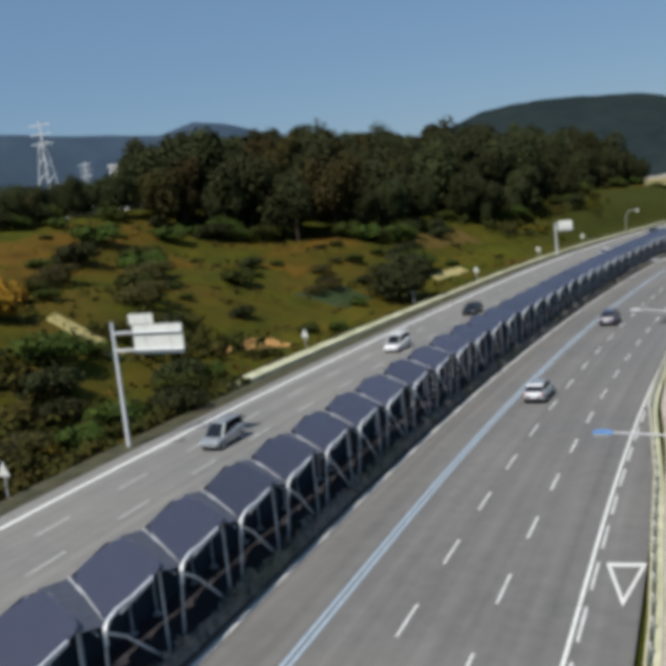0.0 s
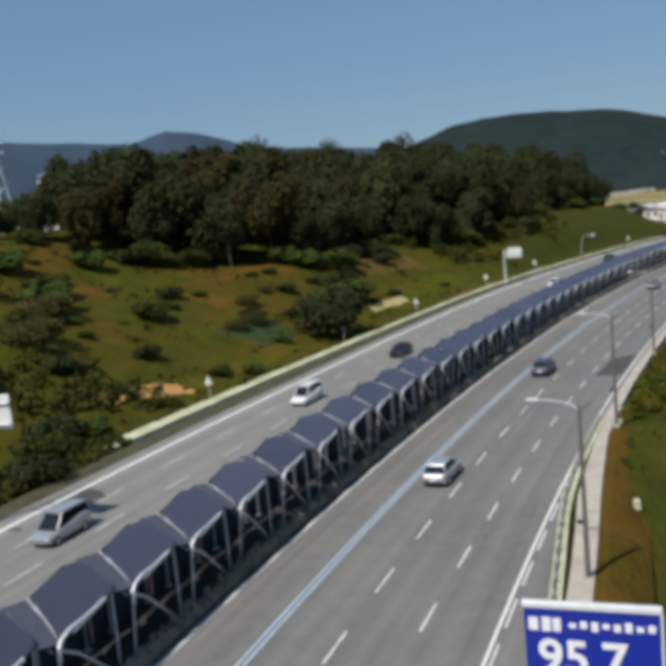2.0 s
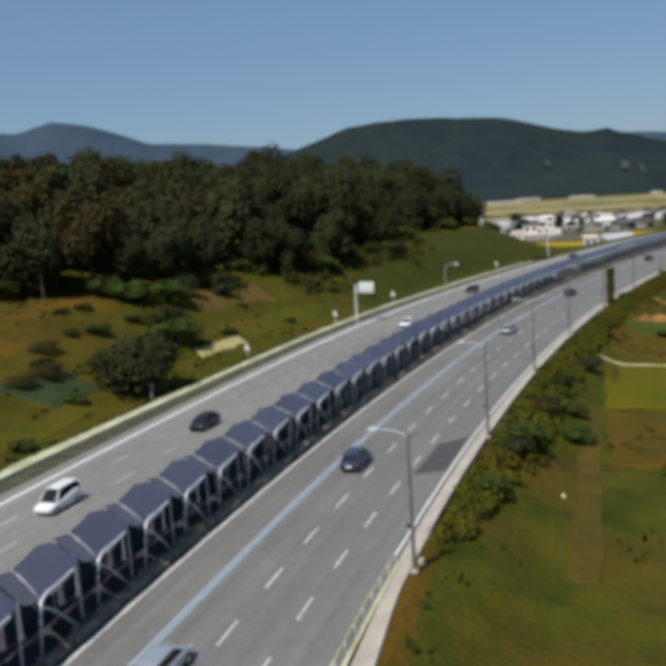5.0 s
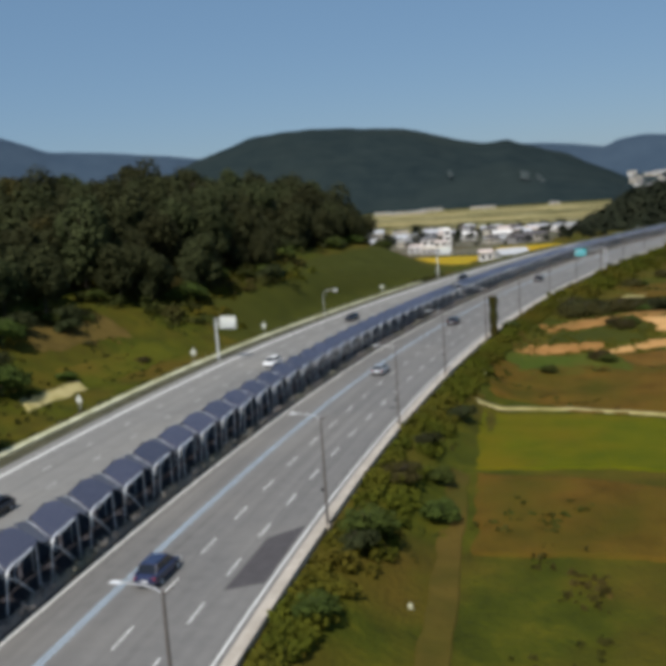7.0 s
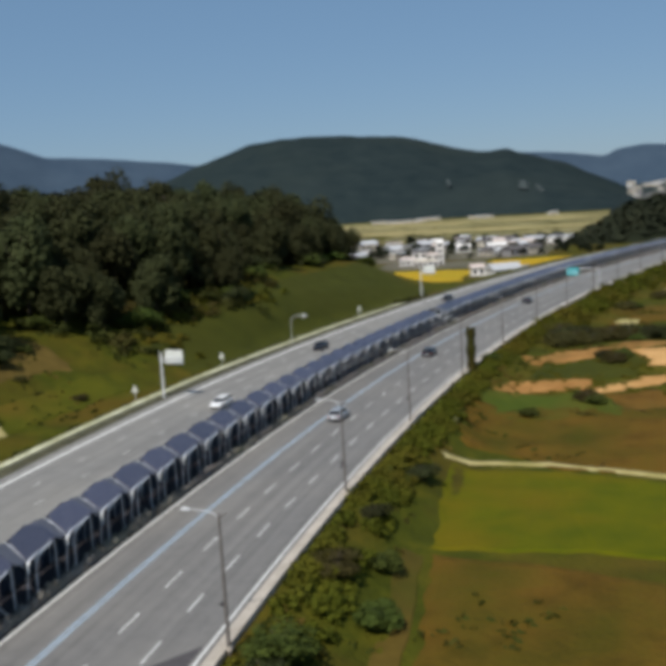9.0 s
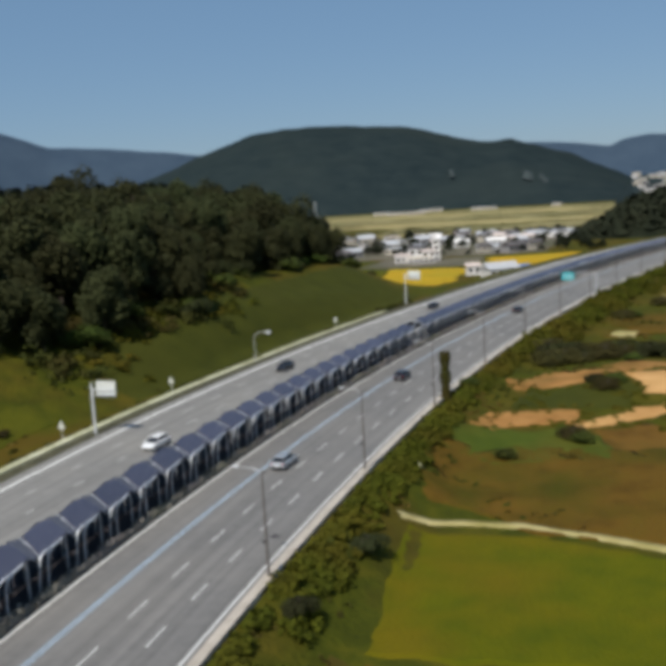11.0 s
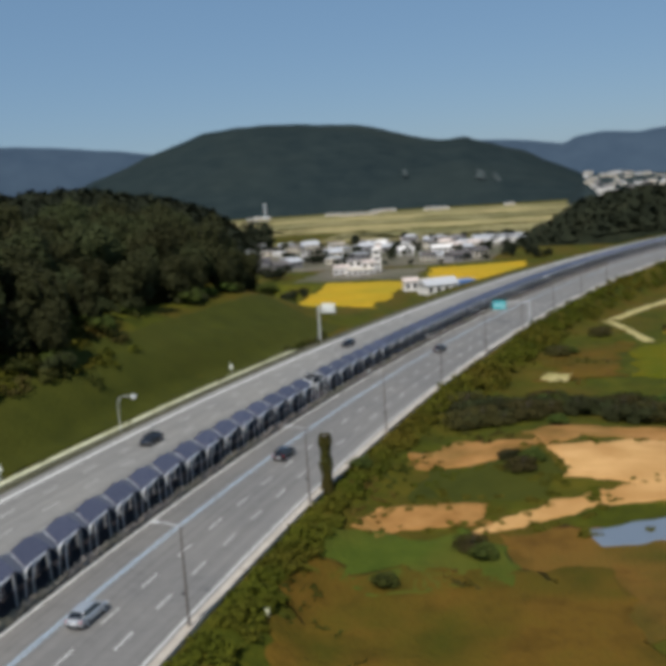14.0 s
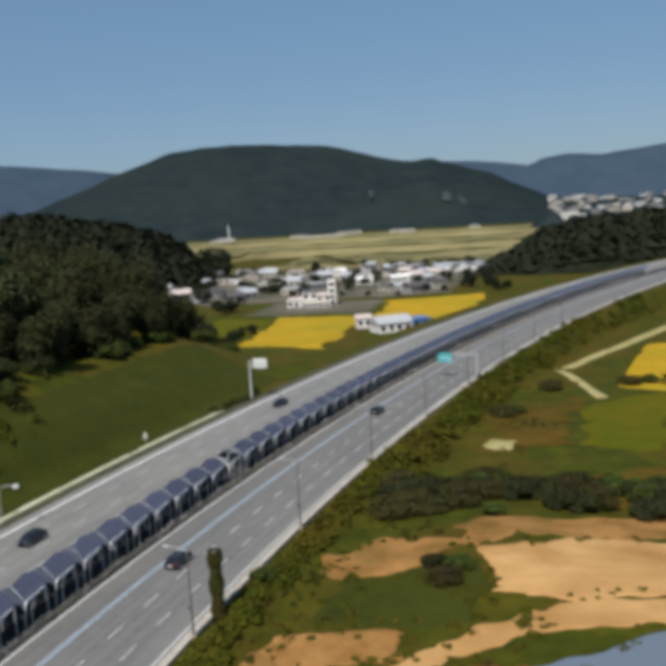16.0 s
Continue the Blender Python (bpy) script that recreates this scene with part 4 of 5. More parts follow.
# a low rise that carries the far town, and the pale quarry on the mountain's foot
TOWN = ((8.2, 2), (9.4, 48), (11, 50), (13.5, 46), (17, 44), (24, 12))
ridge("town_rise", "greyish built-up slope at the foot of the far mountain", 1560, 260, TOWN, M_TOWNRISE, 44.0, 2.0)
for a0, a1, z0, z1 in ((2.9, 3.5, 43, 61), (3.9, 5.3, 35, 52), (-1.6, -1.3, 58, 71)):
    bm = bmesh.new()
    grid = []
    for i in range(7):
        row = []
        for j in range(9):
            a, z = a0 + (a1 - a0) * j / 8 + 0.05 * cr.uniform(-1, 1), z0 + (z1 - z0) * i / 6 - 5 * j / 8 + cr.uniform(-1, 1)
            h = float(np.interp(a, (-4.8, -2, 1.9, 3.2, 4.6, 6.5), (241, 206, 180, 165, 130, 105)))
            k = math.asin(min(1.0, ((z + 14) / h) ** (1 / 0.9))) / math.pi
            d = 2700 + 1900 * (k - 0.5) - 12
            row.append(bm.verts.new((40 + d * math.sin(radians(a)), 60 + d * math.cos(radians(a)), z)))
        grid.append(row)
    for r0, r1 in zip(grid, grid[1:]):
        for j in range(8):
            if cr.random() < 0.72:
                bm.faces.new((r0[j], r0[j + 1], r1[j + 1], r1[j]))
    tagged(part("quarry_face", bm, M_QUARRY), "pale bare rock patch on the wooded mountain", "rock face", kind="structure")


# ---------------------------------------------------------------- fields
def patch(name, corners, mat, label, category="field", n=24, dz=0.14, wob=1.3):
    """A piece of land cover lying on the ground: a quad with an uneven outline."""
    a, b, c, d = (Vector(p) for p in corners)
    dz = min(dz, 0.17)
    bm = bmesh.new()
    grid = []
    for i in range(n + 1):
        row = []
        for j in range(n + 1):
            s, t = j / n, i / n
            p = a.lerp(b, s).lerp(d.lerp(c, s), t)
            rim = min(i, j, n - i, n - j)
            k = max(0.0, 1 - rim / (n * 0.4))
            w = noise.noise_vector((p.x * 0.28, p.y * 0.28, len(name)))
            w2 = noise.noise_vector((p.x * 0.8, p.y * 0.8, 4.0))
            w3 = noise.noise_vector((p.x * 0.09, p.y * 0.09, len(name) * 1.7))
            p = p + Vector((w.x, w.y)) * wob * k + (Vector((w2.x, w2.y)) * wob * 0.5 if rim == 0 else Vector((0, 0))) + (Vector((w3.x, w3.y)) * wob * 1.3 * k if wob > 1.5 else Vector((0, 0)))
            row.append(bm.verts.new((p.x, p.y, ground(p.x, p.y) + (-0.35 if rim == 0 else dz + 0.12 * noise.noise((p.x * 0.5, p.y * 0.5, 1.0)) if rim == 1 else dz))))
        grid.append(row)
    for r0, r1 in zip(grid, grid[1:]):
        for j in range(n):
            bm.faces.new((r0[j], r0[j + 1], r1[j + 1], r1[j])).smooth = True
    bmesh.ops.recalc_face_normals(bm, faces=bm.faces)
    return tagged(part(name, bm, mat), label, category, kind="structure")


patch("rice_paddy_near", [(23.6, 111), (40, 108.6), (39.6, 137.0), (25, 137.2)], M_PADDY, "flat yellow-green rice paddy below the embankment", n=36, dz=0.11, wob=0.8)
patch("rice_paddy_corner", [(37.3, 109), (64, 105), (64, 122), (36.9, 137.3)], M_PADDY, "flat yellow-green rice paddy below the embankment", n=36, dz=0.15, wob=0.8)
patch("rice_paddy_south", [(29, 50), (75, 48), (70, 72), (33, 68)], M_GOLD, "ripening golden rice paddy", dz=0.25)
patch("rice_paddy_east", [(62, 112), (120, 100), (120, 150), (64, 132)], M_PADDY, "flat yellow-green rice paddy")
def track(name, pts, width, mat, label):
    """A worn strip along a bent line, lying on the ground with ragged edges."""
    bm = bmesh.new()
    rows = []
    for (x0, y0), (x1, y1) in zip(pts, pts[1:]):
        d = Vector((x1 - x0, y1 - y0))
        m = max(3, int(d.length / 0.7))
        side = Vector((-d.y, d.x)).normalized()
        for k in range(m):
            q = Vector((x0, y0)) + d * k / m
            w = width * (0.5 + 0.3 * noise.noise((q.x * 0.7, q.y * 0.7, 3.0)))
            rows.append([bm.verts.new(((q + side * w * f).to_3d()) + Vector((0, 0, ground(*(q + side * w * f)) + h))) for f, h in ((-1, -0.1), (-0.8, 0.19), (0.8, 0.19), (1, -0.1))])
    for a, b in zip(rows, rows[1:]):
        for j in range(3):
            bm.faces.new((a[j + 1], a[j], b[j], b[j + 1])).smooth = True
    bmesh.ops.recalc_face_normals(bm, faces=bm.faces)
    return tagged(part(name, bm, mat), label, "track", kind="structure")


track("field_track", [(24.5, 137.4), (27, 138.8), (31, 139.5), (36.8, 139.0), (44, 135.4), (52, 130.2), (70, 119.3)], 1.25, M_PATHDIRT, "pale dirt track along the paddy")
patch("weed_field_near", [(23, 88), (48, 86), (43, 104), (23.6, 111)], M_WEED, "brown weedy fallow field", dz=0.2)
patch("weed_field_mid", [(27, 142), (64, 128), (58, 164), (28, 162)], M_WEED, "brown weedy fallow field", n=36, dz=0.18, wob=3.0)
patch("dirt_track", [(19.4, 60), (22.0, 60), (23.6, 112), (21.5, 112)], M_WORN, "worn brown track below the embankment", "track", dz=0.22, wob=0.5)
patch("green_field", [(27, 160), (50, 161), (46, 173.5), (29, 171)], M_GREENFIELD, "lush green overgrown field", n=36, dz=0.2, wob=3.0)
patch("rust_field", [(49, 148), (98, 144), (98, 173), (50, 174)], M_RUST, "rust-brown fallow field beside the pond", n=44, dz=0.06, wob=3.5)
patch("soil_track_low", [(43, 169.6), (61, 179.2), (60.5, 183.2), (51, 177.5)], M_DIRT, "pale orange earth track", "track", n=30, dz=0.17, wob=1.4)
patch("dark_green_bank", [(37, 180), (57.5, 180.5), (56.3, 194), (40, 190.5)], M_SLOPE, "dark green weedy bank", "ground", n=30, dz=0.12, wob=2.0)
patch("bare_soil_field", [(56.6, 185.5), (94, 187), (96, 207), (56.3, 198)], M_DIRT, "orange bare soil field", n=36, dz=0.16, wob=1.8)
patch("bare_soil_strip", [(36, 192), (49, 191), (55.6, 199), (44, 206)], M_EARTH, "reddish earth bank with weeds", n=36, dz=0.15, wob=2.4)
patch("earth_bank_north", [(55.5, 199.5), (94, 208), (86, 214.5), (54, 208.5)], M_EARTH, "brown earth bank above the bare field", n=40, dz=0.13, wob=2.4)
patch("earth_bank_south", [(31.5, 171.5), (47.8, 174), (47.8, 179.3), (35, 179)], M_EARTH, "reddish earth bank with weeds", n=36, dz=0.16, wob=2.0)
patch("soil_track", [(60, 179.6), (98, 182.5), (98, 188), (60, 184)], M_DIRT, "pale orange earth track", "track", n=36, dz=0.14, wob=1.6)
patch("olive_field", [(79, 249), (93, 244), (110, 300), (87, 284)], M_PADDY, "yellow-green rice paddy", dz=0.16, wob=2.2)
patch("brown_scrub_field", [(62, 250), (79, 252), (86, 297), (68, 283)], M_WEED, "brown scrubby field", n=36, dz=0.14, wob=4.0)
patch("brown_field", [(78, 216), (125, 212), (128, 234), (76, 236)], M_WEED, "brown fallow field", n=36, dz=0.2, wob=3.0)
patch("golden_paddy_east", [(97, 303), (112, 290), (172, 380), (123, 374)], M_GOLD, "golden rice paddy beyond a pale track", dz=0.17)
patch("pale_track_east", [(89, 331), (92, 330), (148, 420), (144, 422)], M_PATHDIRT, "pale concrete farm track", "track", dz=0.3, wob=0.4)
patch("pale_track_spur", [(91, 291), (93.5, 291), (90.5, 330), (88, 332)], M_PATHDIRT, "pale earth farm track", "track", dz=0.15, wob=0.6)
patch("rubble_patch", [(62, 253), (67, 251), (69, 257), (64, 259)], M_PATHDIRT, "pale rubble heap on the grass", "ground", dz=0.3)
patch("pond", [(58.5, 168.8), (98, 177), (98, 187), (57.4, 173)], M_WATER, "still pond, sky reflection painted grey-blue", "pond", n=36, dz=0.17, wob=1.2)
patch("orange_verge", [(-52, 150), (-40, 146), (-33, 166), (-46, 170)], M_DRYWEED, "orange-brown dry grass slope", "ground", dz=0.22, wob=2.0)
patch("orange_verge_far", [(-64, 105), (-50, 98), (-46, 130), (-62, 140)], M_WEED, "brown dry grass slope", "ground", dz=0.2, wob=2.5)
patch("brown_slope", [(-95, 78), (-74, 60), (-64, 98), (-88, 112)], M_WEED, "brown dry grass slope below the wood", "ground", dz=0.2, wob=2.5)
patch("sand_heap_ground", [(-44, 60), (-40.5, 58), (-38.2, 70), (-41.5, 71)], M_DIRT, "pale orange sand beside the road", "ground", n=30, dz=0.35, wob=1.8)
patch("sand_strip", [(-36, 127), (-33, 124), (-30.5, 138), (-33, 140)], M_PATHDIRT, "pale sandy strip beside the road", "ground", dz=0.3, wob=0.6)
patch("yellow_green_verge", [(-40, 72), (-36.6, 70), (-34, 96), (-38, 98)], M_VERGEGRASS, "bright yellow-green grass verge", "ground", dz=0.2, wob=0.8)
patch("bright_grass", [(-37, 140), (-31, 136), (-24, 164), (-31, 167)], M_VERGEGRASS, "bright green grass beside the road", "ground", dz=0.2, wob=1.2)
patch("net_field", [(-47, 91), (-38.5, 93), (-37.5, 103), (-45.5, 104)], M_NET, "blue-green crop field under netting", dz=0.3, wob=0.5)
patch("dirt_track_west", [(-60, 52), (-58, 49), (-47, 47), (-48, 50)], M_PATHDIRT, "pale dirt track on the slope", "track", dz=0.25, wob=0.5)
cut = [tuple(rp(s, u).xy) for s, u in ((168, -36), (300, -36.5), (300, -62), (176, -52))]
patch("cut_slope", cut, M_SLOPE, "green mown grass slope above the road", "ground", n=40, dz=0.25, wob=1.2)
# the plain round the village
patch("golden_paddy_village", [(-14, 415), (20, 396), (34, 505), (-10, 512)], M_GOLD, "golden rice paddy in front of the village", n=36, dz=0.3, wob=3.0)
patch("golden_paddy_side", [(-42, 450), (-14, 440), (-10, 500), (-40, 520)], M_PADDY, "yellow-green rice paddy by the village", dz=0.3)
patch("golden_paddy_road", [(37, 500), (72, 468), (96, 580), (40, 565)], M_GOLD, "golden rice paddy beside the highway", n=36, dz=0.35, wob=3.0)
patch("village_ground", [(-170, 575), (78, 585), (120, 815), (-170, 805)], M_VILLAGE, "grey and tan yards between the village houses", "ground", n=40, dz=0.3, wob=6.0)
patch("village_lane", [(-30, 520), (34, 514), (40, 570), (-20, 582)], M_VILLAGE, "grey-tan yard in front of the villa", "ground", n=30, dz=0.17, wob=3.0)
for k, (x0, x1, y0, y1, m) in enumerate(((-60, 330, 900, 1010, M_PLAIN), (-180, 250, 1030, 1180, M_GOLDPALE), (-320, 300, 1200, 1330, M_PLAIN), (-330, 340, 1350, 1520, M_GOLDPALE), (-360, 420, 1540, 1700, M_PLAIN),
                                        (350, 900, 1150, 1450, M_GOLDPALE), (60, 160, 850, 890, M_PLAIN), (-100, 40, 840, 890, M_GOLDPALE), (420, 800, 1500, 1680, M_PLAIN))):
    patch("far_paddy_" + "abcdefghi"[k], [(x0, y0), (x1, y0), (x1, y1), (x0, y1)], m, "pale yellow rice fields on the far plain", n=30, dz=0.6, wob=22.0)

# ---------------------------------------------------------------- road edges
ribbon("drain_left", 44, 264, (lambda s: float(np.interp(s, [44, 70, 110, 200, 300], [-35.4, -35.0, -33.7, -33.2, -33.9])), lambda s: float(np.interp(s, [44, 70, 110, 200, 300], [-35.3, -34.9, -33.6, -33.1, -33.8])),
                               lambda s: float(np.interp(s, [44, 70, 110, 200, 300], [-33.4, -33.2, -32.5, -32.1, -32.9])), lambda s: float(np.interp(s, [44, 70, 110, 200, 300], [-33.3, -33.1, -32.4, -32.0, -32.8]))),
       (-0.5, 0.24, 0.2, -0.5), M_CONCRETE_Y, label="weathered yellowish concrete drain edge", category="kerb")
ribbon("verge_left", -60, 420, (-33.2, -32.6, -31.0, -30.3), (-0.35, 0.06, 0.08, -0.1), M_VERGE, label="dark weedy strip beside the carriageway", category="verge")
ribbon("gutter_right", 54, 600, (7.32, 7.34, 8.0, 8.02, 8.3, 8.32), (-0.2, 0.05, 0.05, 0.16, 0.16, -0.6), M_CONCRETE, label="pale concrete gutter and kerb", category="kerb")
PATH_S, PATH_L, PATH_R = [-60, 10, 24, 31, 38, 52, 62], [10.1, 9.95, 9.45, 8.9, 8.15, 7.6, 7.55], [11.5, 11.25, 10.7, 10.2, 9.6, 8.45, 8.4]
RAIL_S, RAIL_U = [-30, 2, 20, 28, 36, 42, 50, 56], [10.3, 9.95, 9.2, 8.45, 7.65, 7.4, 7.3, 7.28]


def beside(ss, us, d):
    """A line that runs d metres to the right of the one through ss, us."""
    return lambda s: float(np.interp(s, ss, us)) + d


ribbon("footpath_right", -60, 62, (beside(PATH_S, PATH_L, 0), beside(PATH_S, PATH_L, 0.02), beside(PATH_S, PATH_R, 0), beside(PATH_S, PATH_R, 0.02)), (-0.5, 0.14, 0.14, -0.8), M_CONCRETE, label="pale concrete footpath behind the guard rail", category="path")
ribbon("kerb_right", -30, 56, (beside(RAIL_S, RAIL_U, 0.08), beside(RAIL_S, RAIL_U, 0.1), beside(RAIL_S, RAIL_U, 0.38), beside(RAIL_S, RAIL_U, 0.4)), (-0.2, 0.24, 0.24, -0.2), M_CONCRETE_Y, label="yellowish concrete kerb behind the guard rail", category="kerb")
ribbon("verge_right", -60, 62, (beside(PATH_S, PATH_R, 0), beside(PATH_S, PATH_R, 0.6), beside(PATH_S, PATH_R, 1.6), beside(PATH_S, PATH_R, 2.8)), (-0.02, -0.15, -0.7, -1.6), M_WEED,
       label="brown dry weeds beside the footpath", category="verge")

# an old resurfacing patch, and the give-way triangle on the merging lane
bm = bmesh.new()
slab(bm, [rp(74.5, 4.1, 0.008), rp(76, 6.6, 0.008), rp(87, 6.5, 0.008), rp(84, 4.2, 0.008)], 0.006)
part("asphalt_patch", bm, M_PATCH, road_r, "dark asphalt repair")
tri = [Vector((7.55, 8.55)), Vector((9.35, 8.75)), Vector((8.62, 4.25))]
mid = sum(tri, Vector((0, 0))) / 3
for k in range(3):
    a, b = tri[k], tri[(k + 1) % 3]
    ia, ib = a.lerp(mid, 0.26), b.lerp(mid, 0.26)
    bm = bmesh.new()
    slab(bm, [(a.x, a.y, 0.016), (b.x, b.y, 0.016), (ib.x, ib.y, 0.016), (ia.x, ia.y, 0.016)], 0.012)
    part("give_way_mark", bm, M_WHITE_LINE, road_r, "white triangle marking")
# flat dark shapes just above the asphalt, the small square one a drain cover
for pts, lab in (([(31.5, -29.4), (35.5, -29.2), (34.6, -26.6), (33.4, -25.2), (32.2, -27.0)], "dark mark on the asphalt"), ([(26.4, -28.1), (26.9, -28.2), (27.2, -27.5), (26.6, -27.3)], "dark drain cover"), ([(126.5, 4.8), (127.6, 4.9), (127.4, 5.8), (126.6, 5.6)], "dark mark on the asphalt")):
    bm = bmesh.new()
    bm.faces.new([bm.verts.new(rp(s, u, 0.009)) for s, u in pts])
    bmesh.ops.recalc_face_normals(bm, faces=bm.faces)
    part("stain", bm, M_PATCH, road_l if pts[0][1] < -10 else road_r, lab)
for u in (-28.3,):
    o = new("lane_dash", DASH_W)
    o.parent, o.matrix_basis = road_l, rm(23.4, u)


# ---------------------------------------------------------------- guard rails
def guard_rail(s_a, s_b, u_at, label):
    e = empty("guard_rail", label, "guard rail", m=Matrix.Identity(4))
    n = int((s_b - s_a) / 2.0)
    for k in range(n + 1):
        s = s_a + (s_b - s_a) * k / n
        bm = bmesh.new()
        box(bm, rp(s, u_at(s), 0.36), (0.12, 0.12, 0.86))
        part("post", bm, M_GALV, e)
    for z in (0.62,):
        bm = bmesh.new()
        rows = []
        for k in range(2 * n + 1):
            s = s_a + (s_b - s_a) * k / (2 * n)
            u = u_at(s)
            rows.append([bm.verts.new(rp(s, u + du, z + dz)) for du, dz in ((-0.10, -0.17), (-0.16, -0.09), (-0.10, 0), (-0.16, 0.09), (-0.10, 0.17), (-0.06, 0.17), (-0.06, -0.17))])
        for a, b in zip(rows, rows[1:]):
            for j in range(7):
                bm.faces.new((a[j], a[(j + 1) % 7], b[(j + 1) % 7], b[j]))
        part("rail", bm, M_GUARD, e, "cream corrugated rail")
    return e


guard_rail(-30, 56, beside(RAIL_S, RAIL_U, 0), "cream steel guard rail beside the merging lane")


# ---------------------------------------------------------------- street lamps
def street_lamp(head_mat, up=0.0, reach=1.95):
    """Its arm points to -x, over the road."""
    e = empty("street_lamp", "brown-grey steel street lamp with one arm", "street lamp", "street lamps along the carriageway")
    bm = bmesh.new()
    tube(bm, [(0, 0, -0.6), (0, 0, 4.5), (0, 0, 9.1 + up)], 0.15, 10, 0.075)
    part("pole", bm, M_POLE, e)
    bm = bmesh.new()
    box(bm, (0, 0, 0.12), (0.46, 0.46, 0.24), 0, 0.9)
    part("base", bm, M_CONCRETE, e, "concrete base")
    bm = bmesh.new()
    tube(bm, [(0, 0, 8.85 + up), (-0.35, 0, 9.12 + up), (-reach / 2, 0, 9.28 + up), (-reach, 0, 9.36 + up)], 0.045, 8, 0.03)
    part("arm", bm, M_GALV, e, "pale steel arm")
    bm = bmesh.new()
    tube(bm, [(0, 0, 8.8 + up), (0.25, 0, 9.0 + up), (0.55, 0, 9.2 + up)], 0.06, 8, 0.04)
    part("stub", bm, M_POLE, e)
    bm = bmesh.new()
    box(bm, (-reach - 0.3, 0, 9.38 + up), (0.66, 0.22, 0.11), 0, 0.7, 0.03)
    head = part("head", bm, head_mat, e, "pale lamp head" if head_mat is M_STEEL else "blue lamp head")
    bm = bmesh.new()
    box(bm, (-reach - 0.33, 0, 9.31 + up), (0.44, 0.16, 0.03))
    part("lens", bm, M_GLASS, head)
    bm = bmesh.new()
    box(bm, (-0.22, 0, 3.1), (0.3, 0.14, 0.22), 0, 1.0, 0.02)
    part("control_box", bm, M_DARK, e)
    return e


blue_lamp = street_lamp(M_BLUE_HEAD, 0.95, 3.2)
blue_lamp.matrix_basis = rm(-5.3, 12.9)
lamp = street_lamp(M_STEEL)
LAMPS = ((25.1, 10.3), (55.1, 8.75), (86.8, 8.4), (118.5, 8.0), (147.5, 7.9), (178, 8.3), (209, 8.4), (240, 8.4), (271, 8.4), (302, 8.4), (333, 8.4), (364, 8.4), (395, 8.4))
lamp.matrix_basis = rm(*LAMPS[0])
for s, u in LAMPS[1:]:
    copy_thing(lamp, rm(s, u))


def verge_lamp():
    e = empty("verge_lamp", "small steel lamp with a round white head", "lamp")
    bm = bmesh.new()
    tube(bm, [(0, 0, -0.5), (0, 0, 3.9), (0.3, 0, 4.6), (1.2, 0, 5.1), (2.6, 0, 5.1)], 0.06, 8)
    part("pole", bm, M_GALV, e)
    bm = bmesh.new()
    bmesh.ops.create_uvsphere(bm, u_segments=14, v_segments=9, radius=0.42, matrix=Matrix.Translation((2.95, 0, 5.05)) @ Matrix.Diagonal((1, 1, 0.75, 1)))
    part("head", bm, M_STEEL, e, "round white head")
    return e


verge_lamp().matrix_basis = rm(199.5, -31.4, 0.6)


# ---------------------------------------------------------------- signs
def side_sign(s, u, panels, height, label):
    """A post with arms that carry sign plates, seen from behind. panels: centre offset, height, width, tall."""
    e = empty("road_sign", label, "road sign", "road signs of the verge", rm(s, u, -0.6))
    bm = bmesh.new()
    tube(bm, [(0, 0, 0), (0, 0, height + 0.6)], 0.17, 10, 0.12)
    part("post", bm, M_STEEL, e)
    x_end = max(p[0] + p[2] / 2 for p in panels)
    lo, hi = min(p[1] - p[3] / 2 for p in panels), max(p[1] + p[3] / 2 for p in panels)
    for k in range(2):
        bm = bmesh.new()
        z = lo + 0.6 + 0.35 + (hi - lo - 1.3) * 0.75 * k
        tube(bm, [(0, 0, z), (x_end, 0, z)], 0.09, 8)
        part("arm", bm, M_STEEL, e)
    for cx, cz, w, h in panels:
        bm = bmesh.new()
        box(bm, (cx, 0.16, cz + 0.6), (w, 0.05, h), 0, 1.0, 0.02)
        plate = part("plate", bm, M_SIGNBACK, e, "pale sign plate")
        for k in range(max(2, int(w / 1.6))):
            bm = bmesh.new()
            x = cx - w / 2 + w * (k + 0.5) / max(2, int(w / 1.6))
            box(bm, (x, 0.11, cz + 0.6), (0.06, 0.05, h * 0.94))
            part("stiffener", bm, M_GALV, plate)
    return e


side_sign(24.8, -31.3, ((4.1, 8.75, 4.6, 2.3), (2.7, 10.35, 2.3, 0.8)), 10.2, "white overhead road sign on a tall steel post")
side_sign(153.1, -31.0, ((2.1, 6.1, 2.9, 2.1),), 6.9, "white road sign on a steel post by the slope")
side_sign(276.4, -33.0, ((2.5, 7.6, 3.4, 2.3),), 8.4, "white road sign on a tall steel post")


def warning_sign(s, u, label):
    e = empty("warning_sign", label, "road sign", "small signs of the verge", rm(s, u, -0.4))
    bm = bmesh.new()
    tube(bm, [(0, 0, 0), (0, 0, 2.9)], 0.05, 8)
    part("post", bm, M_GALV, e)
    bm = bmesh.new()
    vs = [bm.verts.new(p) for p in ((-0.5, -0.07, 1.9), (0.5, -0.07, 1.9), (0, -0.07, 2.95))]
    f = bm.faces.new(vs)
    ex = bmesh.ops.extrude_face_region(bm, geom=[f])
    for v in ex["geom"]:
        if isinstance(v, bmesh.types.BMVert):
            v.co.y += 0.05
    part("plate", bm, M_SIGNBACK, e, "white triangular plate")


for s, u in ((13.5, -33.0), (98, -36.2), (120, -34.4), (150, -33.8), (64, -35.8), (176, -33.6), (238, -33.6)):
    warning_sign(s, u, "small white triangular sign on a thin post")


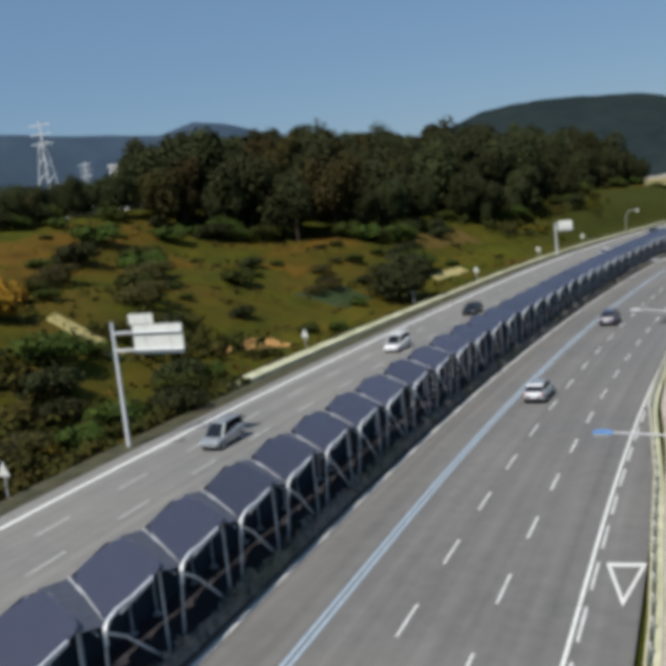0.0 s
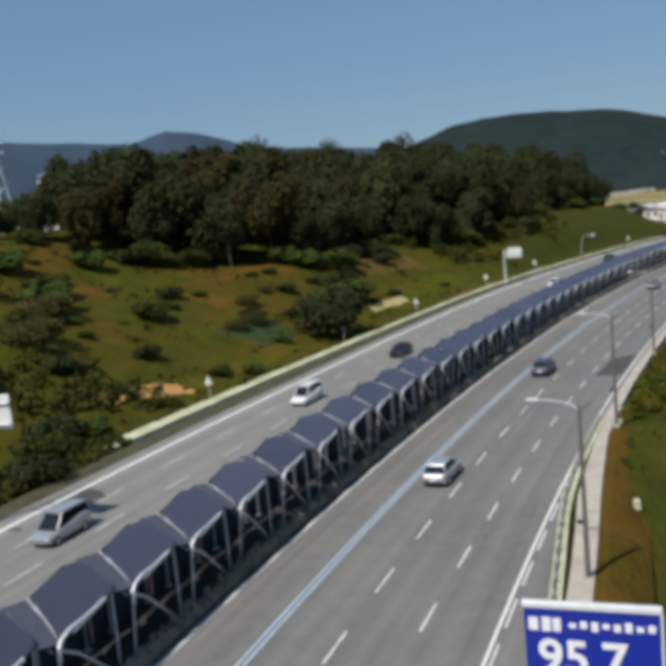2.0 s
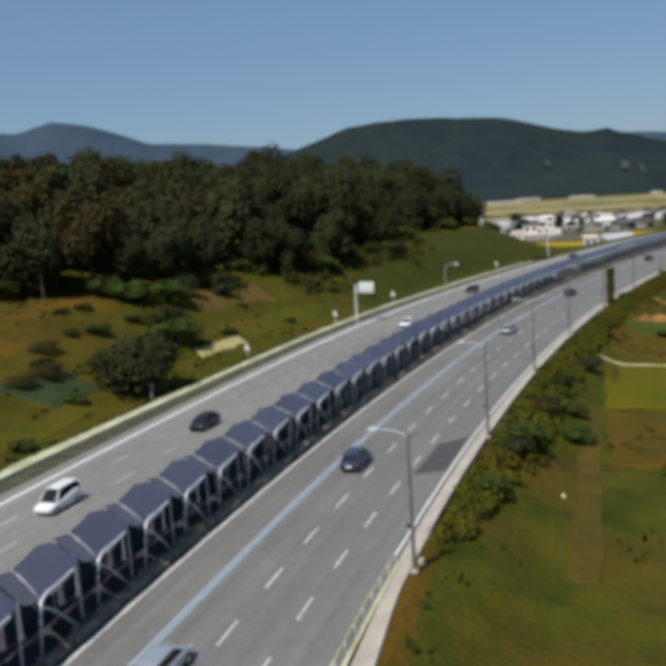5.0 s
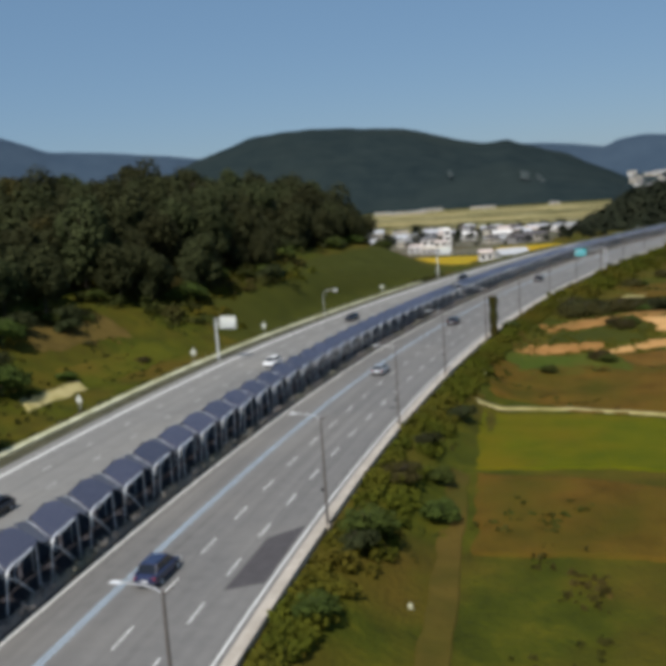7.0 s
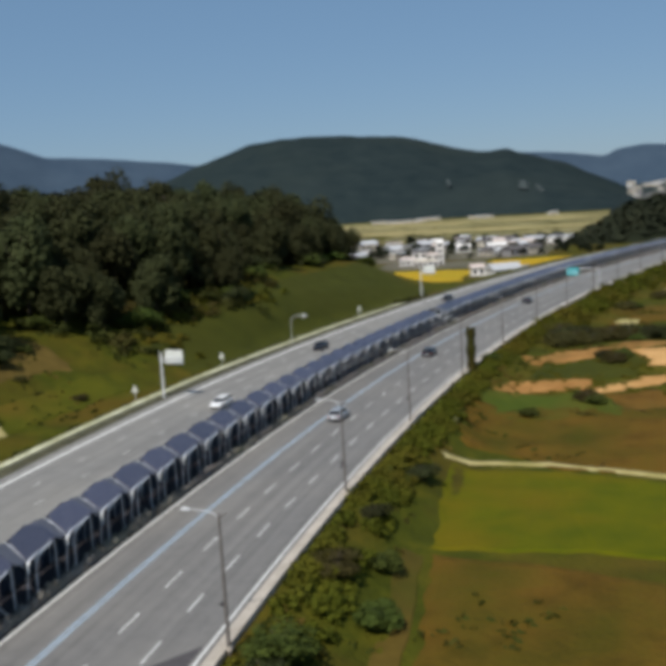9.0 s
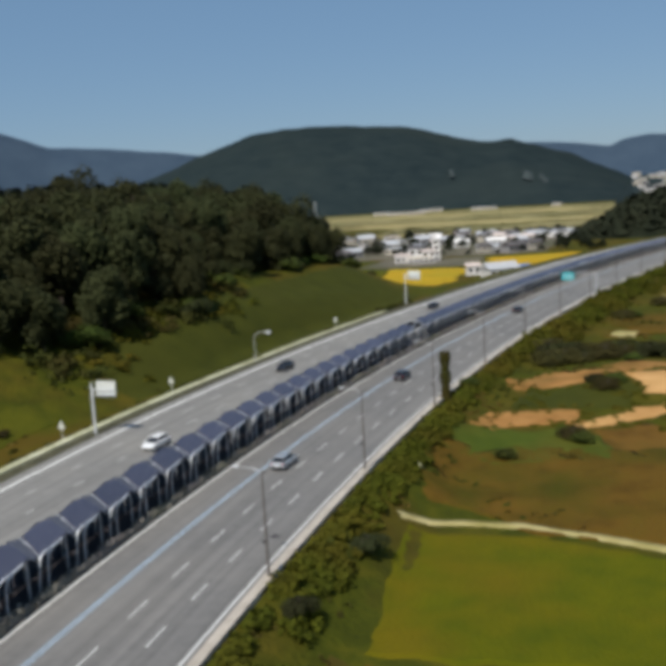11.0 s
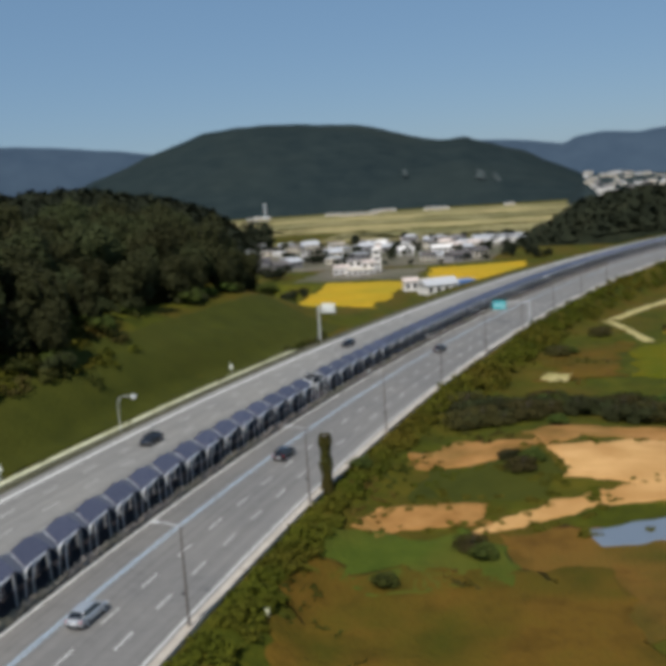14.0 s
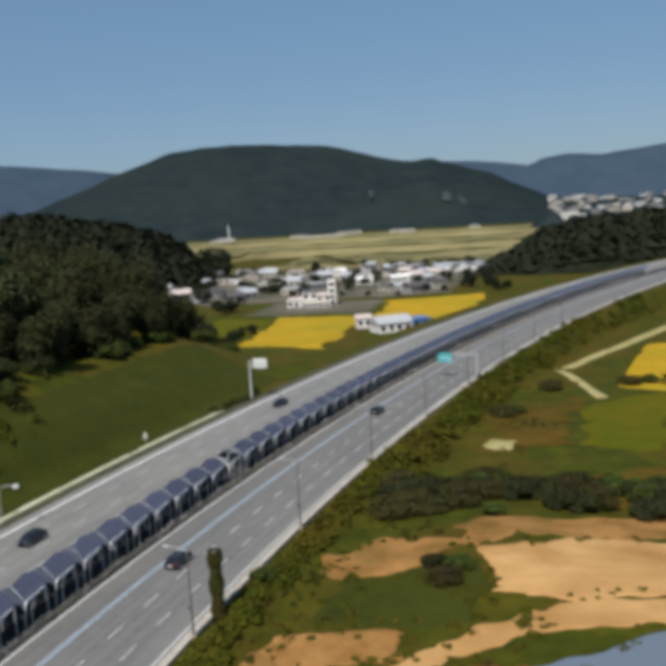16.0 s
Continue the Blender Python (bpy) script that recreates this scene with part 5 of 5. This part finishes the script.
def billboard():
    e = empty("billboard", "blue and white roadside billboard with large numerals", "billboard", m=Matrix.Translation((12.9, 2.75, -1.0)) @ Matrix.Rotation(radians(2), 4, "Z"))
    for x in (-0.9, 0.9):
        bm = bmesh.new()
        tube(bm, [(x, 0.25, 0), (x, 0.25, 10.2)], 0.11, 10)
        part("post", bm, M_STEEL, e)
    bm = bmesh.new()
    box(bm, (0, 0, 9.22), (3.3, 0.14, 2.0), 0, 1.0, 0.015)
    blue = part("upper_board", bm, M_BOARD_BLUE, e, "deep blue board")
    for z in (10.32, 8.12):
        bm = bmesh.new()
        box(bm, (0, 0, z), (3.4, 0.22, 0.16), 0, 1.0, 0.02)
        part("frame_bar", bm, M_STEEL, blue)
    bm = bmesh.new()
    box(bm, (1.68, 0, 9.22), (0.06, 0.2, 2.1))
    part("frame_bar", bm, M_STEEL, blue)
    bm = bmesh.new()
    box(bm, (0, 0, 7.2), (3.3, 0.14, 1.45), 0, 1.0, 0.015)
    low = part("lower_board", bm, M_BOARD_WHITE, e, "white board with dark bars")
    txt = bpy.data.curves.new("number", "FONT")
    txt.body, txt.size, txt.extrude, txt.offset = "95.7", 1.28, 0.01, 0.022
    tmp = bpy.data.objects.new("number", txt)
    scene.collection.objects.link(tmp)
    bpy.context.view_layer.update()
    me = bpy.data.meshes.new_from_object(tmp.evaluated_get(bpy.context.evaluated_depsgraph_get()))
    bpy.data.objects.remove(tmp)
    me.materials.clear()
    me.materials.append(M_BOARD_WHITE)
    num = new("number", me)
    num.parent = blue
    num.matrix_basis = Matrix.Translation((-1.35, -0.085, 8.52)) @ Matrix.Rotation(radians(90), 4, "X")
    num["label"] = "white numerals 95.7"

    def marks(rows, par, mat, y):
        for x, z, w, h in rows:
            b2 = bmesh.new()
            box(b2, (x, y, z), (w, 0.02, h))
            part("bar", b2, mat, par)
    # emblem shapes and bars for small writing
    marks(((-1.42, 9.82, 0.24, 0.34), (-1.1, 9.82, 0.22, 0.38), (-0.84, 9.82, 0.2, 0.36)), blue, M_BOARD_WHITE, -0.08)
    marks([(-0.45 + 0.27 * k, 9.82 + 0.03 * (k % 2), 0.17, 0.13 + 0.06 * (k % 3)) for k in range(8)], blue, M_BOARD_WHITE, -0.08)
    marks([(1.0 + 0.14 * k, 8.5, 0.1, 0.08) for k in range(4)], blue, M_BOARD_WHITE, -0.08)
    marks(((-0.1, 7.68, 0.75, 0.24),), low, M_BOARD_YELLOW, -0.08)
    marks([(-0.36 + 0.13 * k, 7.68, 0.09, 0.12) for k in range(5)], low, M_DARK, -0.095)
    marks([(-1.3 + 0.36 * k + 0.3 * (k > 2), 7.22, 0.24, 0.34 - 0.06 * (k % 2)) for k in range(7)], low, M_BOARD_INK, -0.08)
    marks([(-1.3 + 0.2 * k, 6.72, 0.13, 0.1) for k in range(14)], low, M_BOARD_INK, -0.08)
    return e


billboard()

# the cyan overhead sign far along the carriageway
e = empty("overhead_sign", "cyan overhead road sign on a steel cantilever", "road sign", m=rm(309, 8.4, -0.4))
bm = bmesh.new()
tube(bm, [(0, 0, 0), (0, 0, 6.4)], 0.17, 10, 0.13)
part("post", bm, M_GALV, e)
bm = bmesh.new()
tube(bm, [(0, 0, 6.2), (-8.6, 0, 6.2)], 0.11, 8)
part("arm", bm, M_GALV, e)
bm = bmesh.new()
box(bm, (-7.6, -0.16, 5.4), (3.4, 0.06, 2.2), 0, 1.0, 0.02)
plate = part("plate", bm, M_CYAN, e, "cyan sign plate")
for k in range(4):
    bm = bmesh.new()
    box(bm, (-8.6 + 0.7 * k, -0.2, 5.6 - 0.5 * (k % 2)), (0.45, 0.02, 0.3))
    part("bar", bm, M_BOARD_WHITE, plate)

# small boxes and markers on the verge
for x, y, sz in ((10.3, 56.2, (0.5, 0.55, 0.6)), (12.2, 38.6, (0.45, 0.45, 0.7)), (19.2, 78, (0.35, 0.35, 0.5)), (25.9, 150.6, (0.4, 0.4, 0.6)), (17, 41.2, (0.45, 0.35, 0.35))):
    bm = bmesh.new()
    box(bm, (0, 0, sz[2] / 2 - 0.15), sz, 0.3, 0.85, 0.05)
    bm2 = part("marker_block", bm, M_CONCRETE_Y)
    bm2.location = (x, y, ground(x, y) + 0.1)
    tagged(bm2, "pale concrete marker block on the verge", "marker", "marker blocks")


# ---------------------------------------------------------------- cars
def car(s, u, paint, label, face=0, tall=1.0, name="car"):
    """A car on the road; face 0 drives away along the road, 180 towards the start. tall > 1: a van."""
    e = empty(name, label, "car" if tall < 1.2 else "van", "", rm(s, u, 0.0) @ Matrix.Rotation(radians(face), 4, "Z"))
    L, W = 4.5, 1.82
    sec = [(-2.25, 0.45, 0.80, 0.80), (-2.12, 0.30, 0.95 * tall, 0.94), (-1.4, 0.26, 0.98 * tall, 1.0), (0.9, 0.26, 0.96, 1.0), (1.9, 0.28, 0.80, 0.95), (2.22, 0.42, 0.66, 0.82)]
    bm = bmesh.new()
    rings = []
    for y, lo, hi, k in sec:
        w = W / 2 * k
        rings.append([bm.verts.new((x, y, z)) for x, z in ((-w * 0.92, lo), (-w, lo + 0.18), (-w, hi - 0.14), (-w * 0.88, hi), (w * 0.88, hi), (w, hi - 0.14), (w, lo + 0.18), (w * 0.92, lo))])
    for a, b in zip(rings, rings[1:]):
        for j in range(8):
            bm.faces.new((a[j], a[(j + 1) % 8], b[(j + 1) % 8], b[j]))
    bm.faces.new(rings[0])
    bm.faces.new(list(reversed(rings[-1])))
    bmesh.ops.recalc_face_normals(bm, faces=bm.faces)
    part("body", bm, paint, e)
    h1 = 1.46 * tall
    back, rear = (-1.95, -1.45) if tall < 1.2 else (-2.15, -2.05)
    # greenhouse: glass ring below, painted roof above
    base, top = 0.94, h1 - 0.06
    bm = bmesh.new()
    lo = [bm.verts.new(p) for p in ((-0.80, back, base * (tall if tall > 1.2 else 1) * 0.98), (0.80, back, base * (tall if tall > 1.2 else 1) * 0.98), (0.80, 1.25, 0.93), (-0.80, 1.25, 0.93))]
    hi = [bm.verts.new(p) for p in ((-0.62, rear, top), (0.62, rear, top), (0.62, 0.45, top), (-0.62, 0.45, top))]
    for j in range(4):
        bm.faces.new((lo[j], lo[(j + 1) % 4], hi[(j + 1) % 4], hi[j]))
    part("window", bm, M_CARGLASS, e, "dark tinted glass")
    bm = bmesh.new()
    box(bm, (0, (rear + 0.45) / 2, top + 0.03), (1.30, 0.55 - rear, 0.09), 0, 0.93, 0.03)
    part("roof", bm, paint, e)
    for x in (-0.66, 0.66):
        for y0, y1 in ((back, rear), (1.25, 0.45)):
            bm = bmesh.new()
            bar(bm, (x * 1.21, y0, base), (x * 0.95, y1, top), 0.06, 0.06)
            part("pillar", bm, paint, e)
    for x in (-0.82, 0.82):
        for y in (-1.38, 1.40):
            bm = bmesh.new()
            tube(bm, [(x - 0.1, y, 0.33), (x + 0.1, y, 0.33)], 0.33, 16)
            wheel = part("wheel", bm, M_RUBBER, e, "black tyre")
            bm = bmesh.new()
            tube(bm, [(x - 0.108, y, 0.33), (x + 0.108, y, 0.33)], 0.2, 12)
            part("rim", bm, M_GALV, wheel)
        bm = bmesh.new()
        box(bm, (x * 0.78, 2.12, 0.62), (0.36, 0.16, 0.14), 0, 0.9, 0.02)
        part("headlight", bm, M_GLASS, e)
        bm = bmesh.new()
        box(bm, (x * 0.82, -2.17, 0.80), (0.30, 0.12, 0.18), 0, 0.9, 0.02)
        part("tail_light", bm, M_RED, e)
        bm = bmesh.new()
        box(bm, (x * 1.14, 0.85, 0.98), (0.2, 0.12, 0.13), 0, 0.9, 0.02)
        part("mirror", bm, paint, e)
    bm = bmesh.new()
    box(bm, (0, -2.24, 0.62), (0.52, 0.03, 0.13))
    part("number_plate", bm, M_BOARD_WHITE, e)
    bm = bmesh.new()
    box(bm, (0, -2.2, 0.42), (1.5, 0.12, 0.2), 0, 0.95, 0.03)
    part("bumper", bm, M_DARK, e)
    return e


car(40.4, -1.5, M_CAR_SILVER, "silver saloon car driving on the grey carriageway")
car(76.2, -1.5, M_CAR_NAVY, "dark blue estate car driving on the grey carriageway", tall=1.1)
car(147.0, -1.6, M_CAR_SILVER, "silver saloon car following the bend")
car(194.2, -1.6, M_CAR_DARK, "black saloon car following the bend")
car(271.3, -1.8, M_CAR_DARK, "dark saloon car on the far bend")
car(26.1, -23.3, M_CAR_SILVER, "silver van with dark windows on the pale carriageway", 180, 1.3, "van")
car(62.4, -22.9, M_CAR_WHITE, "white van driving on the pale carriageway", 180, 1.3, "van")
car(86.6, -22.2, M_CAR_DARK, "dark saloon car on the pale carriageway", 180)
car(150.0, -20.0, M_CAR_WHITE, "white saloon car beside the canopy", 180)
car(195.5, -23.4, M_CAR_DARK, "black saloon car on the pale carriageway", 180)
car(271.7, -23.6, M_CAR_DARK, "dark saloon car near the road sign", 180)


# ---------------------------------------------------------------- village
def house(x, y, w, d, h, turn, wall, roof, label, kind="gable", storeys=1, z0=None):
    z0 = ground(x, y) if z0 is None else z0
    e = empty("house", label, "house", "houses of the village", Matrix.Translation((x, y, z0 - 0.3)) @ Matrix.Rotation(turn, 4, "Z"))
    bm = bmesh.new()
    box(bm, (0, 0, h / 2), (w, d, h))
    part("wall", bm, wall, e)
    bm = bmesh.new()
    if kind == "gable":
        o = 0.5
        ridge_h = h + d * 0.28
        a = [bm.verts.new(p) for p in ((-w / 2 - o, -d / 2 - o, h - 0.1), (w / 2 + o, -d / 2 - o, h - 0.1), (w / 2 + o, d / 2 + o, h - 0.1), (-w / 2 - o, d / 2 + o, h - 0.1))]
        r = [bm.verts.new((-w / 2 - o, 0, ridge_h)), bm.verts.new((w / 2 + o, 0, ridge_h))]
        for f in ((a[0], a[1], r[1], r[0]), (a[2], a[3], r[0], r[1]), (a[1], a[2], r[1]), (a[3], a[0], r[0]), (a[3], a[2], a[1], a[0])):
            bm.faces.new(f)
    else:
        box(bm, (0, 0, h + 0.15), (w + 0.6, d + 0.6, 0.35), 0, 0.98)
    part("roof", bm, roof, e)
    per = max(2, int(w / 3.2))
    for st in range(storeys):
        for k in range(per):
            bm = bmesh.new()
            xx = -w / 2 + w * (k + 0.5) / per
            box(bm, (xx, -d / 2 - 0.02, h / storeys * (st + 0.55)), (w / per * 0.5, 0.08, h / storeys * 0.45))
            part("window", bm, M_CARGLASS, e)
    return e


def villa(x, y, turn):
    """A white house of stepped blocks with low pale roofs, terraces and a tower."""
    e = empty("villa", "large white villa of stepped blocks with pale roofs", "house", "houses of the village", Matrix.Translation((x, y, ground(x, y) - 0.3)) @ Matrix.Rotation(turn, 4, "Z"))
    for cx, cy, w, d, h, roof in ((-6.5, 0, 9, 9, 4.6, M_ROOF_PINK), (0.5, 1.5, 8, 9, 8.2, M_ROOF_DARK), (7.5, 0.5, 8, 9, 6.4, M_ROOF_PINK), (12.2, 3, 4.2, 4.2, 12.6, M_WALL_WHITE), (3, -5.5, 14, 3.5, 3.0, M_WALL_CREAM)):
        bm = bmesh.new()
        box(bm, (cx, cy, h / 2), (w, d, h))
        block = part("wall", bm, M_WALL_WHITE, e)
        bm = bmesh.new()
        box(bm, (cx, cy, h + 0.45), (w + 1.0, d + 1.0, 0.9), 0, 0.62)
        part("roof", bm, roof, e)
        per, levels = max(1, int(w / 2.7)), max(1, int(h / 3))
        for st in range(levels):
            for k in range(per):
                bm = bmesh.new()
                box(bm, (cx - w / 2 + w * (k + 0.5) / per, cy - d / 2 - 0.02, h / levels * (st + 0.5)), (w / per * 0.55, 0.1, h / levels * 0.5))
                part("window", bm, M_CARGLASS, block)
    for cx, cz in ((-6.5, 1.2), (0.5, 4.4)):
        bm = bmesh.new()
        box(bm, (cx, -5.0, cz), (7.5, 1.6, 0.25))
        part("balcony", bm, M_WALL_WHITE, e)
    return e


villa(0, 552, 0.12)
house(43.5, 441, 14, 9, 4.2, 0.45, M_WALL_WHITE, M_ROOF_GREY, "white barn with pale roof beside the highway", "gable")
house(54, 452, 8, 7, 4.0, 0.45, M_ROOF_BLUE, M_ROOF_BLUE, "blue metal shed beside the barn", "flat")
house(32, 458, 6, 5, 4.5, 0.2, M_WALL_WHITE, M_ROOF_PINK, "small white house with a pink roof", "gable")
hr = random.Random(4)
for k in range(92):
    x, y = hr.uniform(-165, 72), hr.uniform(592, 795)
    if abs(x) < 20 and y < 620:
        continue
    mats = hr.choice(((M_WALL_WHITE, M_ROOF_GREY), (M_WALL_CREAM, M_ROOF_GREY), (M_WALL_CREAM, M_ROOF_DARK), (M_WALL_WHITE, M_ROOF_DARK), (M_WALL_GREY, M_ROOF_DARK), (M_WALL_GREY, M_ROOF_GREY), (M_WALL_WHITE, M_WALL_WHITE), (M_WALL_CREAM, M_ROOF_PINK)))
    house(x, y, hr.uniform(6, 14), hr.uniform(5.5, 9), hr.uniform(2.8, 5.2), hr.uniform(-0.9, 0.9), *mats, "small village house with pale walls and gabled roof" if k % 3 else "low pale village house with a metal roof", "gable" if k % 3 else "flat")
for k in range(7):
    house(88 + 22 * (k % 4), 745 + 26 * (k // 4), 17, 30, 4.0, 1.5 + 0.05 * k, M_WALL_WHITE, M_ROOF_GREY, "long grey-white farm shed", "flat")
for k in range(64):
    az, q = hr.uniform(8.9, 17.0), hr.uniform(0.10, 0.5)
    a, d = radians(az), 1560 + 260 * (q - 0.5)
    top = float(np.interp(az, [p[0] for p in TOWN], [p[1] for p in TOWN]))
    house(40 + d * math.sin(a), 60 + d * math.cos(a), hr.uniform(7, 15), 8, hr.uniform(3, 5.5) if k % 7 else hr.uniform(6, 8), hr.uniform(-0.5, 0.5), hr.choice((M_WALL_WHITE, M_WALL_CREAM, M_WALL_CREAM, M_WALL_GREY)), hr.choice((M_ROOF_GREY, M_ROOF_DARK)), "pale distant town building", "flat", 2, -15 + top * math.sin(math.pi * q) ** 0.9)
for k in range(12):
    a, d = radians(hr.uniform(-17, 8)), hr.uniform(1500, 1700)
    house(40 + d * math.sin(a), 60 + d * math.cos(a), hr.uniform(16, 34), 14, 4.5, 0.1, M_WALL_CREAM, M_ROOF_GREY, "long pale farm building on the far plain", "flat")
house(-120.7, 155.1, 3.4, 3.4, 11.3, 0.3, M_WALL_WHITE, M_WALL_WHITE, "narrow white building rising above the scrub", "flat", 3)
vw = bmesh.new()
for k in range(215):
    if k < 160:
        x, y, r = hr.uniform(-165, 110), hr.uniform(580, 850), hr.uniform(1.6, 4.6)
    elif k < 180:
        q = k - 160
        x, y, r = -30 + 0.9 * q + hr.uniform(-3, 3), 372 + 4.4 * q + hr.uniform(-4, 4), hr.uniform(1.5, 2.6)
    else:
        x, y, r = -50 + hr.uniform(-28, 22), 390 + hr.uniform(-20, 170), hr.uniform(3.0, 5.0)
    crown_bm(hr, r, r * 0.9, 130, r * 0.24, 6, vw, Vector((x, y, ground(x, y) + 0.4)))
tagged(part("village_trees", vw, M_FARLEAF), "small dark green trees among the village houses", "woods", kind="stuff")


# ---------------------------------------------------------------- pylons
def pylon(x, y, h, label):
    z0 = ground(x, y)
    e = empty("pylon", label, "pylon", "power pylons", Matrix.Translation((x, y, max(z0, 8))))
    w = h * 0.12
    for sx in (-1, 1):
        for sy in (-1, 1):
            bm = bmesh.new()
            bar(bm, (sx * w, sy * w, -12), (sx * w * 0.18, sy * w * 0.18, h * 0.8), 0.5, 0.5)
            part("leg", bm, M_STEEL, e)
    for k in range(5):
        z = h * (0.1 + 0.15 * k)
        q = w * (1 - 0.82 * z / (h * 0.8))
        for a, b in (((-q, -q), (q, -q)), ((-q, q), (q, q)), ((-q, -q), (-q, q)), ((q, -q), (q, q))):
            bm = bmesh.new()
            bar(bm, (*a, z), (*b, z + h * 0.1), 0.3, 0.3)
            part("brace", bm, M_STEEL, e)
    for k in range(3):
        bm = bmesh.new()
        bar(bm, (-h * 0.13, 0, h * (0.78 + 0.09 * k)), (h * 0.13, 0, h * (0.78 + 0.09 * k)), 0.5, 0.5)
        part("cross_arm", bm, M_STEEL, e)
    bm = bmesh.new()
    bar(bm, (0, 0, h * 0.75), (0, 0, h), 0.7, 0.7)
    part("mast", bm, M_STEEL, e)


pylon(-300, 345, 52, "tall pale steel lattice pylon behind the wood")
pylon(-440, 560, 48, "pale steel lattice pylon in the distance")
pylon(-216, 1470, 13, "distant pale steel lattice pylon")
